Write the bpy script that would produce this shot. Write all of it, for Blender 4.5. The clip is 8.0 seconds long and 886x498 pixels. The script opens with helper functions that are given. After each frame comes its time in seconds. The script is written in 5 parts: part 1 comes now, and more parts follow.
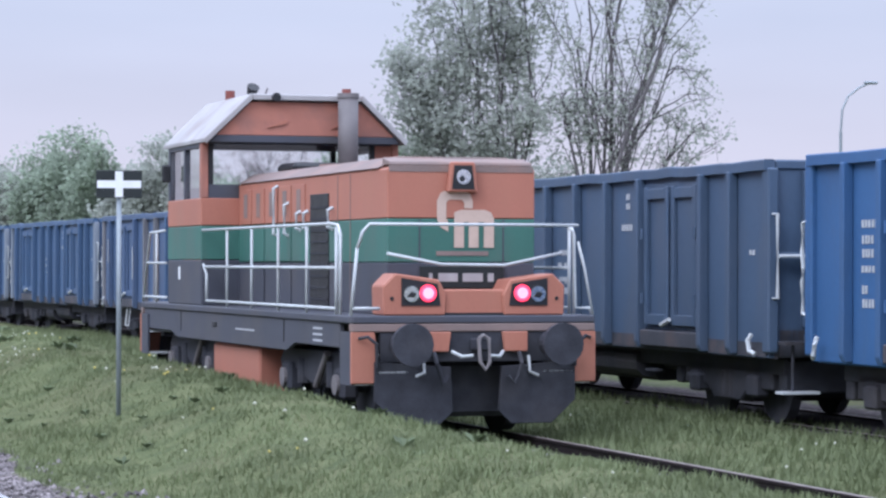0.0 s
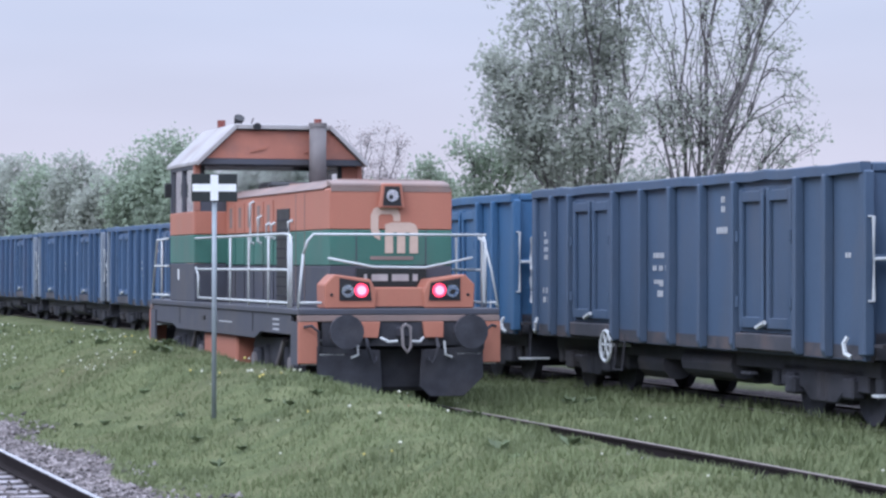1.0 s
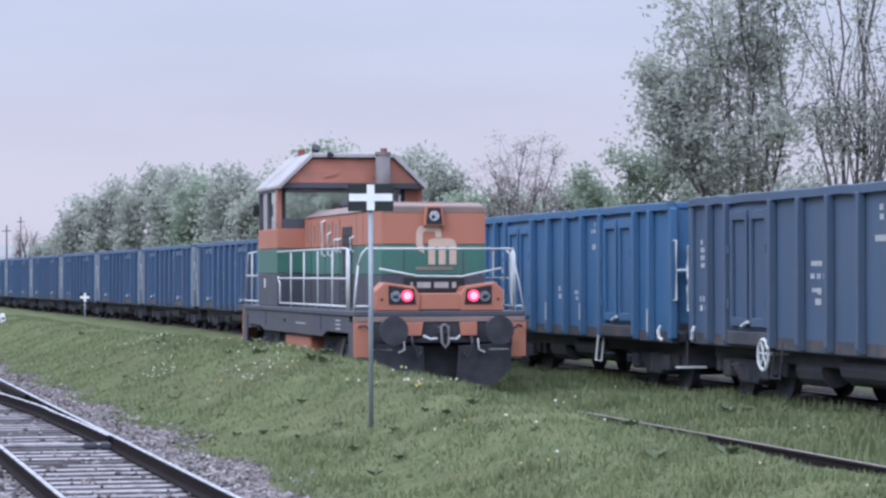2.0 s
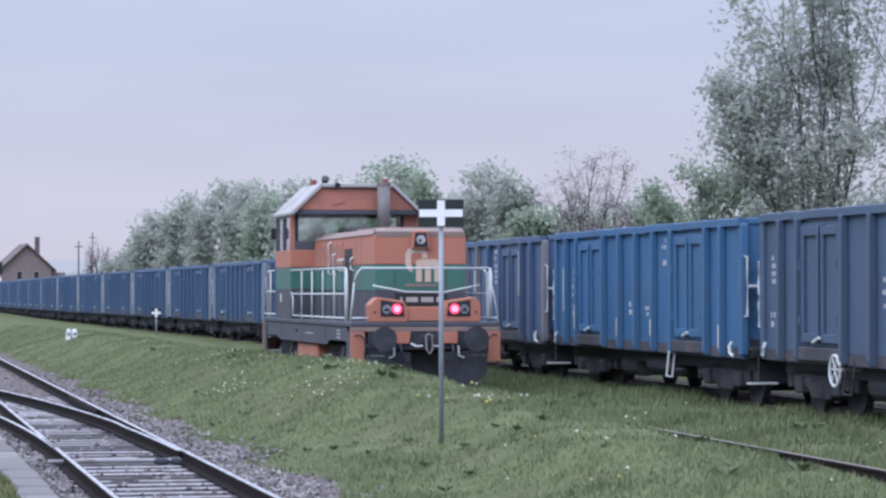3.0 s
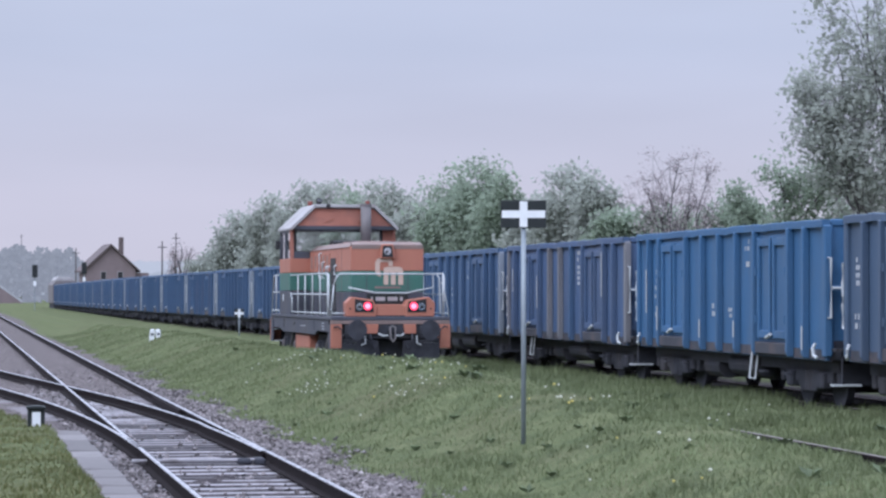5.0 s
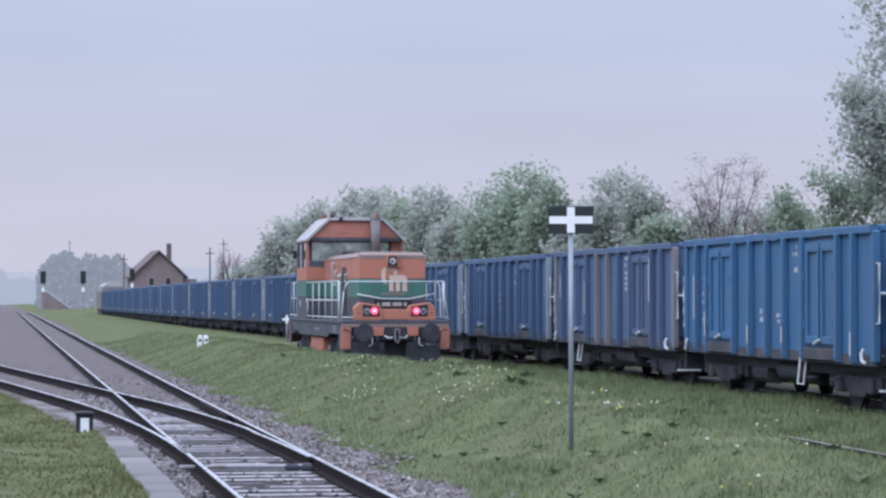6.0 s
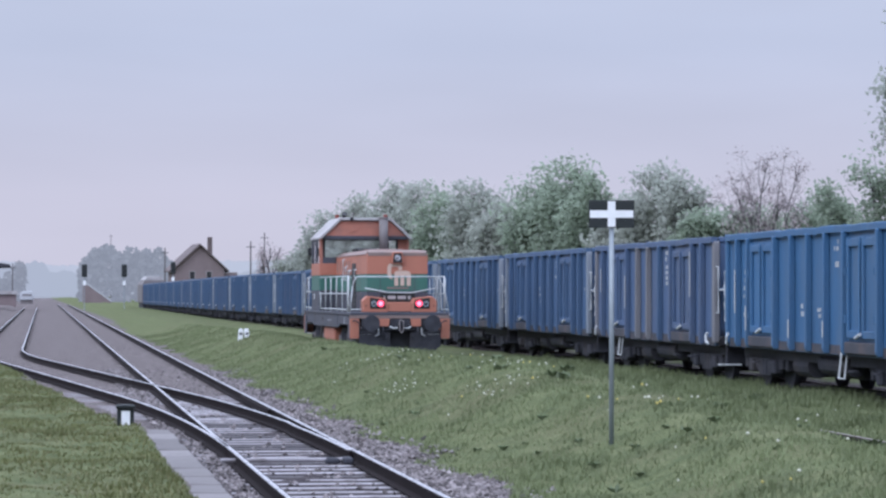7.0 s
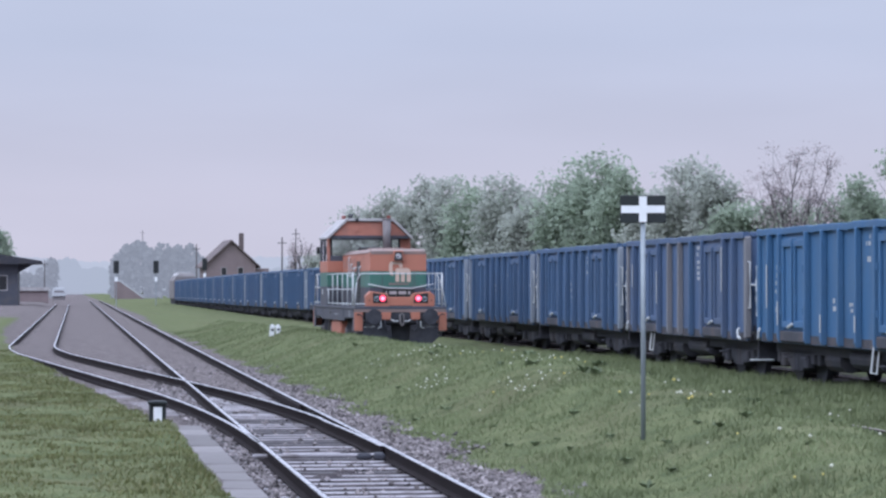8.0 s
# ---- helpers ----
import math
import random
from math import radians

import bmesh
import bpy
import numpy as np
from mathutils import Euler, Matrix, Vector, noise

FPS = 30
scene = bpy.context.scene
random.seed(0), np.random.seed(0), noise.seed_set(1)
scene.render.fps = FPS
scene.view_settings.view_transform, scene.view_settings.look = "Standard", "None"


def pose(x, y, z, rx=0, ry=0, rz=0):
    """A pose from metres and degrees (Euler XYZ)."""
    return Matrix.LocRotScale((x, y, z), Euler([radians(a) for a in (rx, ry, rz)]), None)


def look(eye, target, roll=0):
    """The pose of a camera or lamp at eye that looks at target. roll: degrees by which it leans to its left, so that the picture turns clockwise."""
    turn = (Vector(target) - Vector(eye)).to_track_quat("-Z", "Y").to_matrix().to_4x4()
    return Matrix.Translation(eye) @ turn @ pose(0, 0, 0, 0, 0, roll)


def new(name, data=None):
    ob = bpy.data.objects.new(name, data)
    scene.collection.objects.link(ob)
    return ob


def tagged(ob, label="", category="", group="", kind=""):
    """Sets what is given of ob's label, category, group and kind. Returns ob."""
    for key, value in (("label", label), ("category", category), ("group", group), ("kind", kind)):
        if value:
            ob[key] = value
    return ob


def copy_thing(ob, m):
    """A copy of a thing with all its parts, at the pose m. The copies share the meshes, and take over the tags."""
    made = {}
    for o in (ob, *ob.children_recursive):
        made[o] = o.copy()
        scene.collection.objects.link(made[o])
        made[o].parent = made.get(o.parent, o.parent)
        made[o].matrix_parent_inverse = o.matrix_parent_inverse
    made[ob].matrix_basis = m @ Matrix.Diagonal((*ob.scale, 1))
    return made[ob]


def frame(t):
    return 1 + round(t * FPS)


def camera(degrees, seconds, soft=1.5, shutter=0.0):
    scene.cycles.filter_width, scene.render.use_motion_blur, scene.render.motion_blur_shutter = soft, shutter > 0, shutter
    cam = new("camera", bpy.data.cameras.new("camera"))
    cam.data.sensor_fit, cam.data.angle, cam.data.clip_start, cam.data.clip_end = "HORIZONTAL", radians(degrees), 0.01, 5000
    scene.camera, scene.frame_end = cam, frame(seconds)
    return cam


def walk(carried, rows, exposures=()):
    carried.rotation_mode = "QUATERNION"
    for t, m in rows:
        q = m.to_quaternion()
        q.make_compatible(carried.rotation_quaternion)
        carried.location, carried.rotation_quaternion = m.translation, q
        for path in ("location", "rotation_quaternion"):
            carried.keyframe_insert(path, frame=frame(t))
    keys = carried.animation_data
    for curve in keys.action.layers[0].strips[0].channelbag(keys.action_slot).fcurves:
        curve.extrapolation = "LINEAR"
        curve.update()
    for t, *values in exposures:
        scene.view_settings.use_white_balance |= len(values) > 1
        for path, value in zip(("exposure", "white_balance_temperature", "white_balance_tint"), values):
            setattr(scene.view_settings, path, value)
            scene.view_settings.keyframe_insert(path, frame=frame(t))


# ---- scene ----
cam = camera(18.58, 8.0, soft=2.5)
EYE = 2.2
# seconds, turn, pitch, roll of the hand-held camera, which stays on its spot and pans
TURNS = [
    (0.0, -18.998, 0.306, -0.098),
    (0.5, -18.227, 0.397, -0.101),
    (1.0, -17.002, 0.366, -0.056),
    (1.5, -15.118, 0.347, 0.116),
    (1.7, -14.476, 0.412, 0.13),
    (2.8, -12.423, 0.893, 0.08),
    (3.0, -12.213, 0.894, 0.091),
    (3.5, -11.652, 0.926, 0.073),
    (4.0, -11.208, 0.886, 0.011),
    (4.5, -10.899, 0.847, -0.012),
    (5.8, -9.651, 1.055, 0.000),
    (6.0, -9.469, 1.040, 0.017),
    (6.5, -9.048, 0.957, -0.025),
    (6.8, -8.753, 0.950, -0.05),
    (7.0, -8.613, 0.911, -0.079),
    (7.5, -8.361, 0.870, -0.130),
    (8.0, -7.950, 0.818, 0.033),
]
walk(cam, [(t, pose(0, 0, EYE, 90 + pitch, roll, turn)) for t, turn, pitch, roll in TURNS], [(0.0, 0.22, 5560, 10), (1.7, 0.14, 5560, 10), (2.8, 0.05, 5560, 10), (8.0, -0.03, 5560, 10)])

# ---- light: an overcast sky, brighter towards the zenith, and a weak wide sun ----
world = bpy.data.worlds.new("overcast_sky")
scene.world = world
world.use_nodes = True
wn, wl = world.node_tree.nodes, world.node_tree.links
wn.clear()
sky = wn.new("ShaderNodeTexSky")
sky.sky_type, sky.sun_disc = "NISHITA", False
sky.sun_elevation, sky.sun_rotation = radians(52), radians(200)
sky.dust_density, sky.air_density = 4.0, 1.0
coord = wn.new("ShaderNodeTexCoord")
split = wn.new("ShaderNodeSeparateXYZ")
wl.new(coord.outputs["Generated"], split.inputs[0])
ramp = wn.new("ShaderNodeValToRGB")
cr = ramp.color_ramp
cr.elements[0].position, cr.elements[0].color = 0.0, (0.665, 0.59, 0.62, 1)
cr.elements[1].position, cr.elements[1].color = 1.0, (2.7, 2.75, 3.0, 1)
for p, c in ((0.035, (0.665, 0.60, 0.64, 1)), (0.09, (0.588, 0.578, 0.648, 1)), (0.16, (0.655, 0.65, 0.715, 1)), (0.5, (1.55, 1.56, 1.74, 1))):
    e = cr.elements.new(p)
    e.color = c
wl.new(split.outputs["Z"], ramp.inputs[0])
cloud = wn.new("ShaderNodeTexNoise")
cloud.inputs["Scale"].default_value, cloud.inputs["Detail"].default_value = 5.0, 3.0
stretch = wn.new("ShaderNodeMapping")
stretch.inputs["Scale"].default_value = (1, 1, 5)
wl.new(coord.outputs["Generated"], stretch.inputs[0])
wl.new(stretch.outputs[0], cloud.inputs["Vector"])
cl = wn.new("ShaderNodeMapRange")
cl.inputs["To Min"].default_value, cl.inputs["To Max"].default_value = 0.9, 1.1
wl.new(cloud.outputs["Fac"], cl.inputs["Value"])
shade = wn.new("ShaderNodeMix")
shade.data_type, shade.blend_type = "RGBA", "MULTIPLY"
shade.inputs[0].default_value = 1.0
wl.new(ramp.outputs[0], shade.inputs[6])
wl.new(cl.outputs[0], shade.inputs[7])
bg_cloud, bg_sky, add, wout = wn.new("ShaderNodeBackground"), wn.new("ShaderNodeBackground"), wn.new("ShaderNodeAddShader"), wn.new("ShaderNodeOutputWorld")
wl.new(shade.outputs[2], bg_cloud.inputs[0])
wl.new(sky.outputs[0], bg_sky.inputs[0])
bg_cloud.inputs[1].default_value, bg_sky.inputs[1].default_value = 0.98, 0.006
wl.new(bg_cloud.outputs[0], add.inputs[0])
wl.new(bg_sky.outputs[0], add.inputs[1])
wl.new(add.outputs[0], wout.inputs[0])
sun_data = bpy.data.lights.new("sun", "SUN")
sun_data.energy, sun_data.angle, sun_data.color = 1.5, radians(25), (1.0, 0.97, 0.94)
sun = new("sun", sun_data)
sun.matrix_world = look((-52, -14, 50), (0, 22, 0))
scene.view_settings.exposure = 0.0


# ---- materials ----
def mat(name, color, rough=0.6, metal=0.0, vary=0.25, scale=6.0, fine=60.0, dirt=None, dirt_amount=0.5, dirt_scale=1.2, bump=0.15, per_object=0.0, emit=None, stretch_z=1.0, translucent=0.0, spec=0.35, island=0.0):
    """Paint, metal, stone or leaf with a coarse and a fine variation, dirt patches and a fine relief."""
    m = bpy.data.materials.new(name)
    m.use_nodes = True
    n, l = m.node_tree.nodes, m.node_tree.links
    b = n["Principled BSDF"]
    co = n.new("ShaderNodeTexCoord")
    mp = n.new("ShaderNodeMapping")
    mp.inputs["Scale"].default_value = (1, 1, stretch_z)
    l.new(co.outputs["Object"], mp.inputs[0])
    n1, n2 = n.new("ShaderNodeTexNoise"), n.new("ShaderNodeTexNoise")
    for nn, sc, de in ((n1, scale, 4), (n2, fine, 3)):
        nn.inputs["Scale"].default_value, nn.inputs["Detail"].default_value = sc, de
        l.new(mp.outputs[0], nn.inputs["Vector"])
    mixn = n.new("ShaderNodeMath")
    mixn.operation = "MULTIPLY_ADD"
    l.new(n2.outputs["Fac"], mixn.inputs[0])
    mixn.inputs[1].default_value = 0.45
    l.new(n1.outputs["Fac"], mixn.inputs[2])
    mr = n.new("ShaderNodeMapRange")
    mr.inputs["From Min"].default_value, mr.inputs["From Max"].default_value = 0.45, 1.0
    mr.inputs["To Min"].default_value, mr.inputs["To Max"].default_value = 1 - vary, 1 + vary
    l.new(mixn.outputs[0], mr.inputs["Value"])
    value = mr.outputs[0]
    if island:
        gi = n.new("ShaderNodeNewGeometry")
        mi = n.new("ShaderNodeMapRange")
        mi.inputs["To Min"].default_value, mi.inputs["To Max"].default_value = 1 - island, 1 + island
        l.new(gi.outputs["Random Per Island"], mi.inputs["Value"])
        mq = n.new("ShaderNodeMath")
        mq.operation = "MULTIPLY"
        l.new(value, mq.inputs[0])
        l.new(mi.outputs[0], mq.inputs[1])
        value = mq.outputs[0]
    if per_object:
        oi = n.new("ShaderNodeObjectInfo")
        mo = n.new("ShaderNodeMapRange")
        mo.inputs["To Min"].default_value, mo.inputs["To Max"].default_value = 1 - per_object, 1 + per_object
        l.new(oi.outputs["Random"], mo.inputs["Value"])
        mm = n.new("ShaderNodeMath")
        mm.operation = "MULTIPLY"
        l.new(value, mm.inputs[0])
        l.new(mo.outputs[0], mm.inputs[1])
        value = mm.outputs[0]
    mul = n.new("ShaderNodeMix")
    mul.data_type, mul.blend_type = "RGBA", "MULTIPLY"
    mul.inputs[0].default_value = 1.0
    mul.inputs[6].default_value = (*color, 1)
    l.new(value, mul.inputs[7])
    col = mul.outputs[2]
    if dirt:
        n3 = n.new("ShaderNodeTexNoise")
        n3.inputs["Scale"].default_value, n3.inputs["Detail"].default_value = dirt_scale, 6
        l.new(mp.outputs[0], n3.inputs["Vector"])
        r3 = n.new("ShaderNodeMapRange")
        r3.inputs["From Min"].default_value, r3.inputs["From Max"].default_value = 0.48, 0.72
        r3.inputs["To Max"].default_value = dirt_amount
        l.new(n3.outputs["Fac"], r3.inputs["Value"])
        dm = n.new("ShaderNodeMix")
        dm.data_type = "RGBA"
        l.new(r3.outputs[0], dm.inputs[0])
        l.new(col, dm.inputs[6])
        dm.inputs[7].default_value = (*dirt, 1)
        col = dm.outputs[2]
    l.new(col, b.inputs["Base Color"])
    b.inputs["Metallic"].default_value = metal
    b.inputs["Specular IOR Level"].default_value = spec
    rr = n.new("ShaderNodeMapRange")
    rr.inputs["To Min"].default_value, rr.inputs["To Max"].default_value = max(0.05, rough - 0.12), min(1, rough + 0.12)
    l.new(n1.outputs["Fac"], rr.inputs["Value"])
    l.new(rr.outputs[0], b.inputs["Roughness"])
    if bump:
        bp = n.new("ShaderNodeBump")
        bp.inputs["Strength"].default_value, bp.inputs["Distance"].default_value = bump, 0.02
        l.new(mixn.outputs[0], bp.inputs["Height"])
        l.new(bp.outputs[0], b.inputs["Normal"])
    if emit:
        b.inputs["Emission Color"].default_value = (*emit[0], 1)
        b.inputs["Emission Strength"].default_value = emit[1]
    if translucent:
        tr = n.new("ShaderNodeBsdfTranslucent")
        mx = n.new("ShaderNodeMixShader")
        mx.inputs[0].default_value = translucent
        l.new(col, tr.inputs[0])
        l.new(b.outputs[0], mx.inputs[1])
        l.new(tr.outputs[0], mx.inputs[2])
        l.new(mx.outputs[0], n["Material Output"].inputs[0])
    return m


M = dict(
    orange=mat("orange_paint", (0.375, 0.150, 0.105), 0.55, vary=0.12, scale=1.5, stretch_z=0.4, dirt=(0.34, 0.16, 0.11), dirt_amount=0.5, dirt_scale=1.6, bump=0.05),
    green=mat("green_paint", (0.055, 0.145, 0.12), 0.55, vary=0.14, scale=1.5, stretch_z=0.4, dirt=(0.10, 0.12, 0.11), dirt_amount=0.55, dirt_scale=1.8, bump=0.05),
    grey=mat("dark_grey_paint", (0.062, 0.065, 0.085), 0.6, vary=0.15, scale=2.0, dirt=(0.095, 0.085, 0.085), dirt_amount=0.5, bump=0.06),
    roof=mat("roof_grey_paint", (0.34, 0.325, 0.335), 0.6, vary=0.15, scale=2.0, dirt=(0.20, 0.16, 0.15), dirt_amount=0.6, bump=0.06),
    hoodroof=mat("sooty_roof", (0.20, 0.15, 0.14), 0.7, vary=0.2, scale=2.0, dirt=(0.30, 0.17, 0.13), dirt_amount=0.5, bump=0.08),
    black=mat("black_iron", (0.044, 0.045, 0.056), 0.7, vary=0.3, scale=5, dirt=(0.068, 0.060, 0.060), dirt_amount=0.6, bump=0.2, spec=0.15),
    steel=mat("white_rail_paint", (0.50, 0.52, 0.545), 0.45, vary=0.12, scale=5, dirt=(0.3, 0.28, 0.27), dirt_amount=0.5, bump=0.03),
    stack=mat("sooty_grey_metal", (0.16, 0.145, 0.15), 0.6, vary=0.2, scale=3, bump=0.08),
    dark=mat("dark_opening", (0.02, 0.02, 0.024), 0.5, vary=0.1, bump=0.0),
    lens=mat("lamp_glass", (0.80, 0.80, 0.82), 0.15, 0.9, vary=0.3, scale=30, bump=0.0),
    red=mat("lit_red_lamp", (0.8, 0.05, 0.08), 0.3, emit=((1.0, 0.05, 0.12), 1.6), bump=0.0),
    redcore=mat("lit_red_core", (0.9, 0.3, 0.35), 0.3, emit=((1.0, 0.22, 0.32), 1.7), bump=0.0),
    sootorange=mat("sooty_orange_paint", (0.36, 0.15, 0.11), 0.6, vary=0.15, scale=2, dirt=(0.18, 0.11, 0.10), dirt_amount=0.6, dirt_scale=2.5, bump=0.05),
    cream=mat("cream_emblem_paint", (0.50, 0.38, 0.32), 0.55, vary=0.1, bump=0.0),
    letter=mat("pale_letter_paint", (0.42, 0.43, 0.46), 0.6, vary=0.25, scale=25, bump=0.0),
    beacon=mat("red_beacon_plastic", (0.20, 0.065, 0.055), 0.35, vary=0.1, bump=0.0),
    white=mat("white_paint", (0.74, 0.75, 0.78), 0.5, vary=0.08, scale=10, bump=0.02),
    signblack=mat("black_sign_paint", (0.018, 0.022, 0.024), 0.5, vary=0.15, bump=0.02),
    post=mat("galvanised_post", (0.25, 0.28, 0.31), 0.5, 0.3, vary=0.12, scale=8, bump=0.04),
    railhead=mat("worn_rail_head", (0.62, 0.62, 0.66), 0.28, 0.9, vary=0.08, scale=3, bump=0.0),
    railside=mat("rusty_rail_side", (0.020, 0.016, 0.017), 0.9, vary=0.3, scale=6, bump=0.15, spec=0.08),
    dullhead=mat("dull_rusty_rail_head", (0.20, 0.165, 0.155), 0.5, 0.3, vary=0.2, scale=4, bump=0.05),
    oily=mat("oily_sleeper", (0.05, 0.046, 0.052), 0.6, vary=0.3, scale=4, dirt=(0.10, 0.09, 0.095), dirt_amount=0.6, dirt_scale=3, bump=0.2, spec=0.2),
    sleeper=mat("weathered_sleeper", (0.29, 0.275, 0.295), 0.85, spec=0.1, vary=0.25, scale=5, dirt=(0.13, 0.11, 0.11), dirt_amount=0.8, dirt_scale=4, bump=0.25, per_object=0.2),
    slab=mat("concrete_edge_slab", (0.175, 0.162, 0.165), 0.9, spec=0.1, vary=0.15, scale=4, dirt=(0.13, 0.125, 0.12), dirt_amount=0.7, dirt_scale=3, bump=0.2, per_object=0.22),
    stone=mat("ballast_stone", (0.17, 0.152, 0.155), 0.9, island=0.65, vary=0.45, scale=9, fine=40, bump=0.3, spec=0.1),
    bark=mat("grey_bark", (0.105, 0.095, 0.10), 0.9, vary=0.3, scale=6, bump=0.4),
    leaf=mat("young_leaves", (0.41, 0.43, 0.385), 0.8, island=0.15, vary=0.2, scale=0.8, fine=9, bump=0.0, translucent=0.6),
    leaf2=mat("fresh_green_leaves", (0.33, 0.385, 0.30), 0.8, island=0.15, vary=0.2, scale=0.6, fine=7, bump=0.0, translucent=0.6),
    bud=mat("reddish_buds", (0.40, 0.34, 0.35), 0.7, vary=0.3, scale=0.8, bump=0.0, translucent=0.3),
    wall=mat("far_render_wall", (0.19, 0.15, 0.155), 0.8, vary=0.12, scale=0.8, bump=0.1),
    tile=mat("brown_roof_tile", (0.115, 0.09, 0.09), 0.75, vary=0.25, scale=1.2, bump=0.2),
    blade=mat("grass_blades", (0.148, 0.174, 0.086), 0.75, island=0.10, vary=0.25, scale=0.5, fine=5, bump=0.0, translucent=0.3),
    weed=mat("dark_weed_leaves", (0.115, 0.145, 0.075), 0.6, island=0.25, vary=0.25, scale=0.8, fine=9, bump=0.0, translucent=0.3),
    turf=mat("trodden_turf", (0.122, 0.132, 0.054), 0.75, island=0.1, vary=0.3, scale=0.4, fine=4, bump=0.0, translucent=0.3),
    straw=mat("dry_grass_blades", (0.155, 0.143, 0.066), 0.7, island=0.2, vary=0.25, scale=0.5, fine=5, bump=0.0, translucent=0.3),
    flower=mat("dandelion_clocks", (0.50, 0.50, 0.41), 0.8, vary=0.15, bump=0.0),
    yellow=mat("dandelion_flowers", (0.5, 0.42, 0.12), 0.8, vary=0.15, bump=0.0),
)


def blue(name, c, dirt, amount):
    return mat(name, c, 0.55, vary=0.16, scale=1.2, fine=30, dirt=dirt, dirt_amount=amount, dirt_scale=1.6, bump=0.06, per_object=0.05, stretch_z=0.35)


BLUES = [
    blue("bright_blue_paint", (0.044, 0.104, 0.235), (0.065, 0.10, 0.17), 0.55),
    blue("slate_blue_paint", (0.058, 0.088, 0.145), (0.082, 0.098, 0.136), 0.6),
    blue("blue_paint", (0.048, 0.117, 0.235), (0.082, 0.128, 0.20), 0.55),
    blue("faded_navy_paint", (0.064, 0.100, 0.185), (0.105, 0.12, 0.165), 0.6),
    blue("dull_blue_paint", (0.058, 0.102, 0.190), (0.070, 0.096, 0.155), 0.5),
]
M["primer"] = mat("grey_brown_primer", (0.165, 0.163, 0.180), 0.7, vary=0.2, scale=2, stretch_z=0.4, bump=0.05)
M["paleend"] = mat("pale_worn_corner_paint", (0.19, 0.215, 0.26), 0.7, vary=0.2, scale=2, stretch_z=0.4, bump=0.05)
M["rustsill"] = mat("rust_stained_sill", (0.055, 0.056, 0.07), 0.75, vary=0.35, scale=2.5, dirt=(0.11, 0.078, 0.07), dirt_amount=0.6, dirt_scale=2.5, bump=0.15)
M["glass"] = bpy.data.materials.new("window_glass")
M["glass"].use_nodes = True
g = M["glass"].node_tree.nodes["Principled BSDF"]
g.inputs["Base Color"].default_value = (0.95, 0.97, 0.98, 1)
g.inputs["Transmission Weight"].default_value, g.inputs["Roughness"].default_value, g.inputs["IOR"].default_value = 1.0, 0.02, 1.45


# ---- building helpers ----
def link(name, bm, material, parent=None, smooth=False):
    me = bpy.data.meshes.new(name)
    bm.normal_update()
    bm.to_mesh(me)
    bm.free()
    me.materials.append(material)
    if smooth:
        me.shade_smooth()
    ob = new(name, me)
    if parent is not None:
        ob.parent = parent
    return ob


def part(name, bm, material, parent, label="", smooth=False):
    """One mesh under a thing or under a part."""
    return tagged(link(name, bm, material, parent, smooth), label)


def same(name, mesh, parent, x=0, y=0, z=0, rz=0, m=None):
    """One more piece on a mesh that exists already."""
    ob = new(name, mesh)
    ob.parent = parent
    ob.matrix_basis = m if m is not None else pose(x, y, z, 0, 0, rz)
    return ob


def thing(name, m, label, category, group="", kind=""):
    ob = new(name)
    ob.matrix_basis = m
    return tagged(ob, label, category, group, kind)


def box(x0, x1, y0, y1, z0, z1, bevel=0.0, bm=None):
    bm = bm or bmesh.new()
    made = bmesh.ops.create_cube(bm, size=1.0)["verts"]
    for v in made:
        v.co = Vector(((x0 + x1) / 2 + v.co.x * (x1 - x0), (y0 + y1) / 2 + v.co.y * (y1 - y0), (z0 + z1) / 2 + v.co.z * (z1 - z0)))
    if bevel:
        edges = list({e for v in made for e in v.link_edges})
        bmesh.ops.bevel(bm, geom=edges, offset=bevel, segments=1, affect="EDGES", profile=0.7)
    return bm


def rod(p0, p1, r, n=8, r2=None, bm=None):
    bm = bm or bmesh.new()
    p0, p1 = Vector(p0), Vector(p1)
    d = p1 - p0
    m = Matrix.Translation((p0 + p1) / 2) @ d.to_track_quat("Z", "Y").to_matrix().to_4x4()
    bmesh.ops.create_cone(bm, cap_ends=True, segments=n, radius1=r, radius2=r if r2 is None else r2, depth=d.length, matrix=m)
    return bm


def tube(points, r, n=6, bm=None):
    """A bent pipe through the points."""
    bm = bm or bmesh.new()
    rings = []
    pts = [Vector(p) for p in points]
    for i, p in enumerate(pts):
        d = (pts[min(i + 1, len(pts) - 1)] - pts[max(i - 1, 0)]).normalized()
        q = d.to_track_quat("Z", "Y")
        rings.append([bm.verts.new(p + q @ Vector((r * math.cos(a * math.tau / n), r * math.sin(a * math.tau / n), 0))) for a in range(n)])
    for a, b in zip(rings, rings[1:]):
        for k in range(n):
            bm.faces.new((a[k], a[(k + 1) % n], b[(k + 1) % n], b[k]))
    bm.faces.new(rings[0][::-1])
    bm.faces.new(rings[-1])
    return bm


